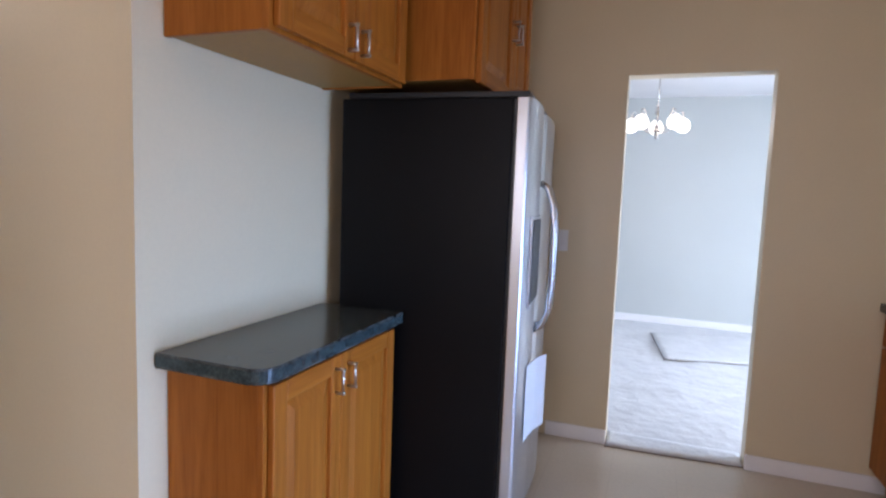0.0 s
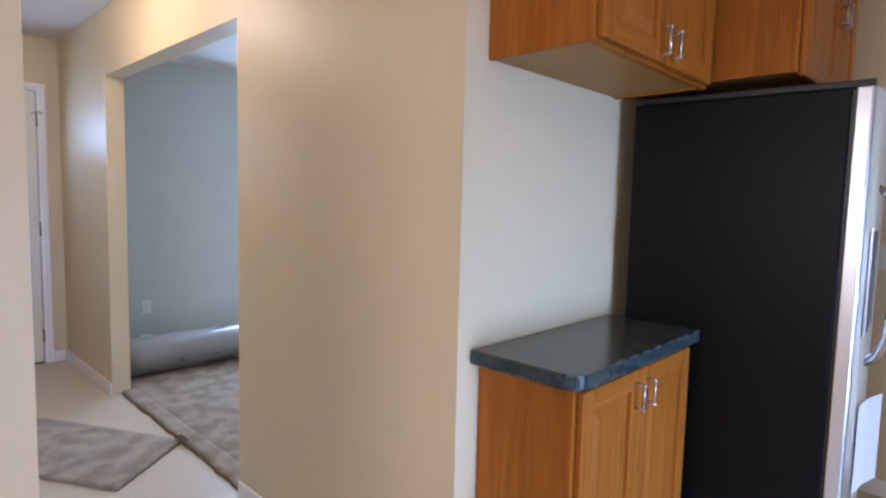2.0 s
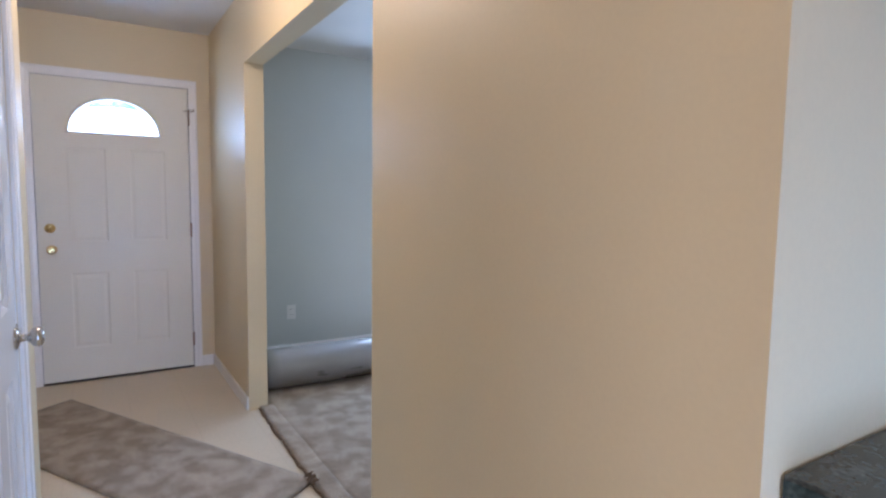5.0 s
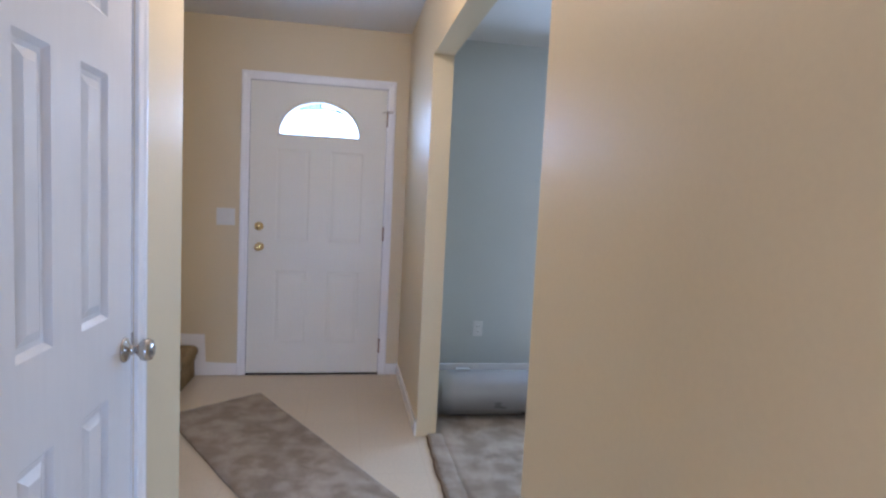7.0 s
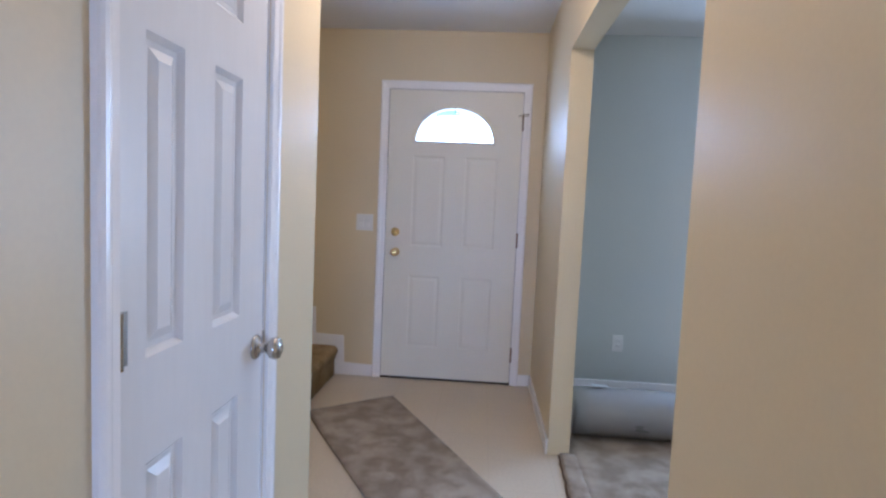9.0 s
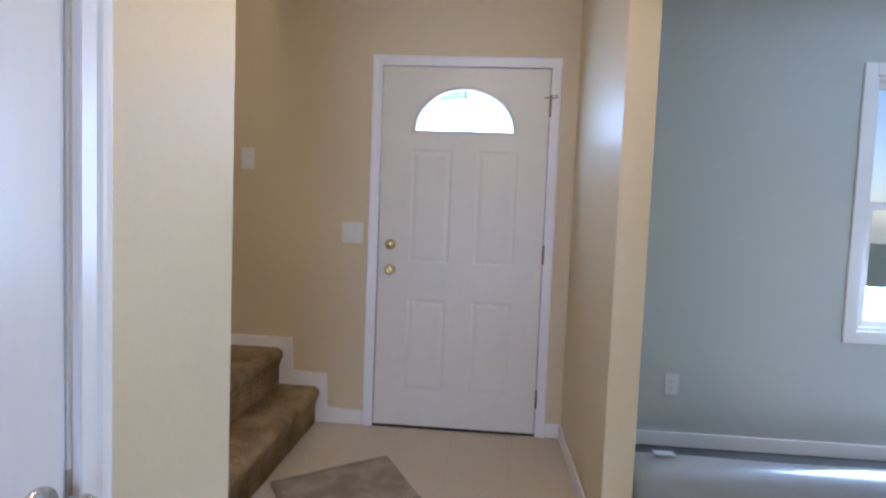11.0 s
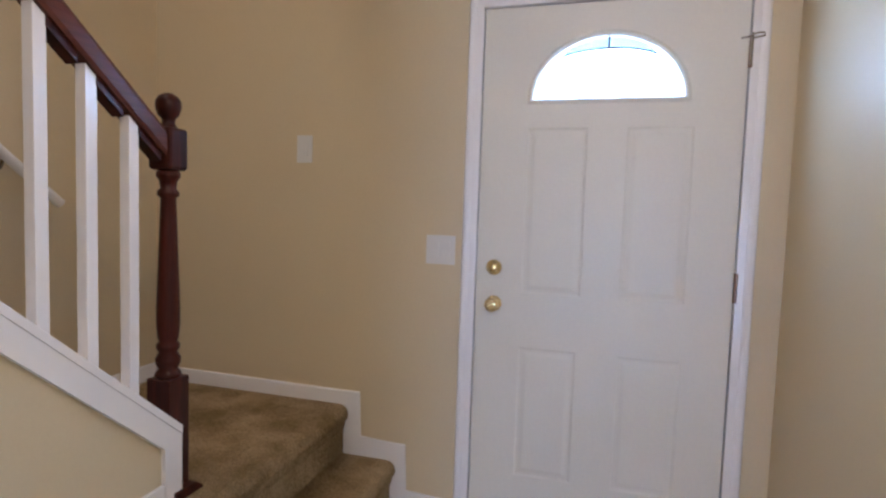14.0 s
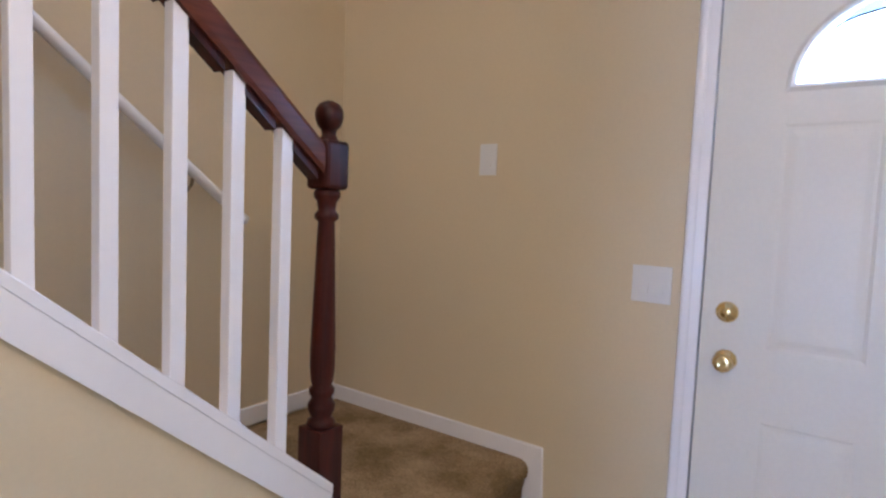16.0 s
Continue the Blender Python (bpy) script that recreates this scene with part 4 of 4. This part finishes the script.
# ---- kitchen ----
def cab_door(parent, axis_x, y0, y1, z0, z1):
    """A raised-panel oak door, its face towards +x, as stiles, rails and a field."""
    s, t = 0.055, 0.020
    d = part("door", boxes(((axis_x, y0 + 0.004, z0 + 0.004), (axis_x + 0.006, y1 - 0.004, z1 - 0.004))), OAK, parent, "oak raised-panel door")
    for a in (y0, y1 - s):
        part("door_stile", boxes(((axis_x + 0.001, a, z0), (axis_x + t, a + s, z1)), bevel=0.004), OAK, d)
    for a in (z0, z1 - s):
        part("door_rail", boxes(((axis_x + 0.001, y0 + s, a), (axis_x + t, y1 - s, a + s)), bevel=0.004), OAK_LONG, d)
    bm = bmesh.new()
    loops = []
    for inset, h in ((0.0, 0.008), (0.010, 0.008), (0.034, 0.016), (0.037, 0.017)):
        loops.append([bm.verts.new((axis_x + h, u, z)) for u, z in ((y0 + s + inset, z0 + s + inset), (y1 - s - inset, z0 + s + inset), (y1 - s - inset, z1 - s - inset), (y0 + s + inset, z1 - s - inset))])
    for a, b in zip(loops, loops[1:]):
        for k in range(4):
            j = (k + 1) % 4
            bm.faces.new((a[k], a[j], b[j], b[k]))
    bm.faces.new(loops[-1])
    part("door_panel", bm, OAK, d)
    return d


def bar_pull(parent, x, y, z0, z1):
    bm = bmesh.new()
    tube(bm, [(x + 0.026, y, z0), (x + 0.026, y, z1)], 0.0042, 10)
    for z in (z0 + 0.003, z1 - 0.003):
        tube(bm, [(x, y, z), (x + 0.029, y, z)], 0.0048, 10)
        lathe(bm, [(0.007, z - 0.003), (0.007, z + 0.003)], (x + 0.026, y), 10)
    part("handle", bm, CHROME, parent, "satin metal bar pull", True)


def cabinet(name, label, x0, x1, y0, y1, z0, z1, splits, pulls, toe=False, lower=None, group=""):
    """A cabinet that stands against a wall at x0, with doors towards +x between the splits."""
    c = thing(name, (x0, y0, z0), label, "kitchen cabinet", group)

    def add(nm, spans, mat, lab="", bevel=0.0015):
        return part(nm, boxes(*spans, bevel=bevel), mat, inner, lab)

    inner = c
    c.location = (0, 0, 0)
    floor_z = z0 + (0.1 if toe else 0.0)
    add("side_panel", [((x0, y0, floor_z), (x1, y0 + 0.015, z1))], OAK)
    add("side_panel", [((x0, y1 - 0.015, floor_z), (x1, y1, z1))], OAK)
    add("top_panel", [((x0, y0 + 0.015, z1 - 0.015), (x1, y1 - 0.015, z1))], OAK)
    add("back_panel", [((x0, y0 + 0.015, floor_z + 0.012), (x0 + 0.008, y1 - 0.015, z1 - 0.015))], OAK)
    add("bottom", [((x0, y0 + 0.015, floor_z + 0.004), (x1, y1 - 0.015, floor_z + 0.012))], MAPLE, "pale cabinet underside")
    add("face_frame", [((x1, y0 - 0.001, floor_z - 0.002), (x1 + 0.018, y0 + 0.035, z1)), ((x1, y1 - 0.035, floor_z - 0.002), (x1 + 0.018, y1 + 0.001, z1)),
                       ((x1, y0 + 0.035, floor_z - 0.002), (x1 + 0.018, y1 - 0.035, floor_z + 0.035)), ((x1, y0 + 0.035, z1 - 0.035), (x1 + 0.018, y1 - 0.035, z1))], OAK)
    if toe:
        add("toe_kick", [((x0, y0 + 0.002, z0), (x1 - 0.05, y1 - 0.002, floor_z))], OAK_LONG, "recessed toe kick")
    edges = [y0 + 0.012, *splits, y1 - 0.012]
    for k, (a, b) in enumerate(zip(edges, edges[1:])):
        d = cab_door(c, x1 + 0.019, a + 0.0015, b - 0.0015, floor_z + 0.008 - (0.02 if lower else 0), z1 - 0.012)
        y, za, zb = pulls[k]
        bar_pull(d, x1 + 0.039, y, za, zb)
    c.location = (0, 0, 0)
    return c


def slab(bm, x0, x1, y0, y1, z0, z1, radius, bevel=0.006):
    """A worktop with one rounded front corner at (x1, y0)."""
    pts = [(x0, y0), (x0, y1), (x1, y1)]
    for k in range(9):
        a = math.pi / 2 * k / 8
        pts.append((x1 - radius + radius * math.cos(a), y0 + radius - radius * math.sin(a)))
    prism(bm, pts, 2, z0, z1, bevel)


CX = CORNER_X + 0.003
KX, KY = 0.128, -0.093
cabinet("base_cabinet", "orange oak base cabinet with two doors under a small dark counter", CX, 4.430, 0.090, 0.800, 0.0, 0.868, [0.425],
        [(0.390, 0.745, 0.822), (0.460, 0.745, 0.822)], toe=True)
bm = bmesh.new()
slab(bm, CX, 4.482, 0.050, 0.825, 0.8685, 0.910, 0.05, 0.003)
top = tagged(part("countertop", bm, LAMINATE), "dark green mottled laminate countertop on the small oak base cabinet", "countertop")
bm = bmesh.new()
outer = [(CX + 0.001, 0.0490)] + [(4.482 - 0.05 + 0.051 * math.sin(math.pi / 2 * k / 8), 0.050 + 0.05 - 0.051 * math.cos(math.pi / 2 * k / 8)) for k in range(9)] + [(4.4830, 0.824)]
inner = [(x - 0.0006 - 0.001 * (x > 4.42), y + 0.0016 * (y < 0.06)) for x, y in outer]
prism(bm, outer + inner[::-1], 2, 0.876, 0.903)
part("front_edge", bm, LAMINATE_EDGE, top, "blue-green mottled laminate edge band")
cabinet("wall_cabinet", "orange oak wall cabinet with two doors above the small counter", CX, 4.437, 0.090, 0.815, 1.700, 2.440, [0.450],
        [(0.415, 1.725, 1.800), (0.485, 1.725, 1.800)], group="wall cabinets")
cabinet("wall_cabinet", "deep orange oak cabinet with two doors above the refrigerator", CX, 4.680, 0.875, 1.650, 1.735, 2.440, [1.330],
        [(1.300, 1.965, 2.045), (1.362, 1.965, 2.045)], lower=True, group="wall cabinets")

# refrigerator
fridge = thing("refrigerator", (0, 0, 0), "side-by-side refrigerator with black sides and stainless steel doors", "refrigerator")
FX0, FX1, FY0, FY1 = 4.079, 4.712, 0.978, 1.818
part("cabinet_body", boxes(((FX0, FY0, 0.025), (FX1, FY1, 1.700)), bevel=0.006), BLACK_STEEL, fridge, "black textured steel body")
part("top_cover", boxes(((FX0 + 0.02, FY0 + 0.01, 1.700), (4.765, FY1 - 0.01, 1.722)), bevel=0.004), DARK, fridge, "black top cover")
part("gasket", boxes(((FX1 + 0.0005, FY0 + 0.012, 0.10), (FX1 + 0.010, FY1 - 0.012, 1.695))), DARK, fridge, "dark door gasket")
part("toe_grille", boxes(((FX1 - 0.03, FY0 + 0.01, 0.0), (FX1 + 0.02, FY1 - 0.01, 0.085))), DARK, fridge, "black toe grille")
MIDY = 1.350


def fridge_door(y0, y1):
    bm = bmesh.new()
    pts = [(FX1 + 0.011, y0), (FX1 + 0.048, y0)]
    for k in range(9):
        u = k / 8
        pts.append((FX1 + 0.056 + 0.018 * math.sin(math.pi * u) ** 0.6, y0 + 0.008 + (y1 - y0 - 0.016) * u))
    pts += [(FX1 + 0.048, y1), (FX1 + 0.011, y1)]
    prism(bm, pts, 2, 0.09, 1.700, 0.003)
    return part("door", bm, STEEL, fridge, "brushed stainless door")


left_door, right_door = fridge_door(FY0, MIDY - 0.003), fridge_door(MIDY + 0.003, FY1)
for holder, y in ((left_door, MIDY - 0.045), (right_door, MIDY + 0.045)):
    bm = bmesh.new()
    x = FX1 + 0.066
    tube(bm, [(x, y, 0.835), (x + 0.030, y, 0.855), (x + 0.052, y, 0.915), (x + 0.060, y, 1.02), (x + 0.060, y, 1.24), (x + 0.052, y, 1.34), (x + 0.030, y, 1.400), (x, y, 1.425)], 0.0115, 12)
    part("handle", bm, NICKEL, holder, "curved stainless handle", True)
part("dispenser", boxes(((FX1 + 0.070, 1.045, 0.985), (FX1 + 0.0795, 1.265, 1.285)), bevel=0.003), DARK, left_door, "black ice and water dispenser")
part("dispenser_trim", boxes(((FX1 + 0.068, 1.035, 0.972), (FX1 + 0.076, 1.275, 1.298)), bevel=0.003), STEEL, left_door, "silver dispenser frame")
bm = bmesh.new()
pts = [(4.787, 1.075), (4.792, 1.13), (4.806, 1.20), (4.836, 1.285), (4.838, 1.284), (4.808, 1.198), (4.794, 1.128), (4.7875, 1.073)]
prism(bm, pts, 2, 0.435, 0.722)
sheet_ob = tagged(part("paper_sheet", bm, PAPER), "white paper sheet hanging from the refrigerator door", "paper")

ASKEW = Matrix.Translation((FX1 + KX, FY0 + KY, -0.028)) @ Matrix.Rotation(radians(4.5), 4, "Z") @ Matrix.Translation((-FX1, -FY0, 0.0))
fridge.matrix_world = ASKEW
sheet_ob.matrix_world = ASKEW @ Matrix.Translation((0.0, 0.0, 0.028))

# counter run by the east wall, doors towards -x
run = thing("base_cabinet", (0, 0, 0), "orange oak base cabinet at the end of the far kitchen counter", "kitchen cabinet")
for y0, y1 in ((1.42, 2.130), (0.70, 1.419)):
    part("body", boxes(((6.355, y0, 0.10), (EAST_X - 0.003, y1, 0.868)), bevel=0.001), OAK, run)
    part("toe_kick", boxes(((6.415, y0, 0.0), (EAST_X - 0.003, y1, 0.10))), OAK_LONG, run)
    part("door", boxes(((6.335, y0 + 0.01, 0.125), (6.3545, y1 - 0.01, 0.70)), bevel=0.003), OAK, run, "oak cabinet door")
    part("drawer_front", boxes(((6.335, y0 + 0.01, 0.712), (6.3545, y1 - 0.01, 0.862)), bevel=0.003), OAK_LONG, run, "oak drawer front")
bm = boxes(((6.312, 0.69, 0.8685), (EAST_X - 0.003, 2.130, 0.910)), bevel=0.005)
tagged(part("countertop", bm, LAMINATE), "dark green mottled laminate countertop on the far cabinet", "countertop")

# ---- lamps ----
lamp = thing("ceiling_light", (2.10, -0.60, CEIL), "small lit dome light on the hall ceiling", "ceiling light")
bm = bmesh.new()
lathe(bm, [(0.02, CEIL - 0.10), (0.07, CEIL - 0.092), (0.105, CEIL - 0.065), (0.12, CEIL - 0.03), (0.12, CEIL - 0.02)], (2.10, -0.60), 28)
dome = at_door(part("diffuser", bm, DOME, lamp, "lit opal glass", True), lamp)
dome.visible_shadow = False
bm = bmesh.new()
lathe(bm, [(0.130, CEIL - 0.022), (0.130, CEIL - 0.0005)], (2.10, -0.60), 28)
at_door(part("base", bm, NICKEL, lamp, "metal rim"), lamp).visible_shadow = False

CHX, CHY = 5.270, 4.000
chand = thing("chandelier", (CHX, CHY, CEIL), "brushed metal chandelier with five lit opal glass globes", "chandelier")
bm = bmesh.new()
lathe(bm, [(0.012, CEIL - 0.030), (0.045, CEIL - 0.022), (0.060, CEIL - 0.0005)], (CHX, CHY), 20)
tube(bm, [(CHX, CHY, CEIL - 0.03), (CHX, CHY, 2.095)], 0.006, 8)
lathe(bm, [(0.006, 1.850), (0.020, 1.860), (0.010, 1.875), (0.024, 1.905), (0.026, 1.940), (0.012, 1.965), (0.010, 2.025), (0.020, 2.065), (0.010, 2.105)], (CHX, CHY), 18)
at_door(part("stem", bm, NICKEL, chand, smooth=True), chand)
for k in range(5):
    a = 2 * math.pi * k / 5 + 0.35
    c, s = math.cos(a), math.sin(a)
    arm = bmesh.new()
    tube(arm, [(CHX + r * c, CHY + r * s, z) for r, z in ((0.012, 1.925), (0.05, 1.900), (0.10, 1.925), (0.15, 2.025), (0.185, 2.080), (0.21, 2.070), (0.212, 2.030))], 0.005, 8)
    arm_ob = at_door(part("arm", arm, NICKEL, chand, "curved metal arm", True), chand)
    bm = bmesh.new()
    gx, gy = CHX + 0.212 * c, CHY + 0.212 * s
    lathe(bm, [(0.018, 2.023), (0.036, 2.012), (0.050, 1.993), (0.056, 1.968), (0.053, 1.943), (0.040, 1.922), (0.022, 1.913)], (gx, gy), 18)
    g = part("globe", bm, GLOBE, arm_ob, "lit opal glass globe", True)
    g.visible_shadow = False
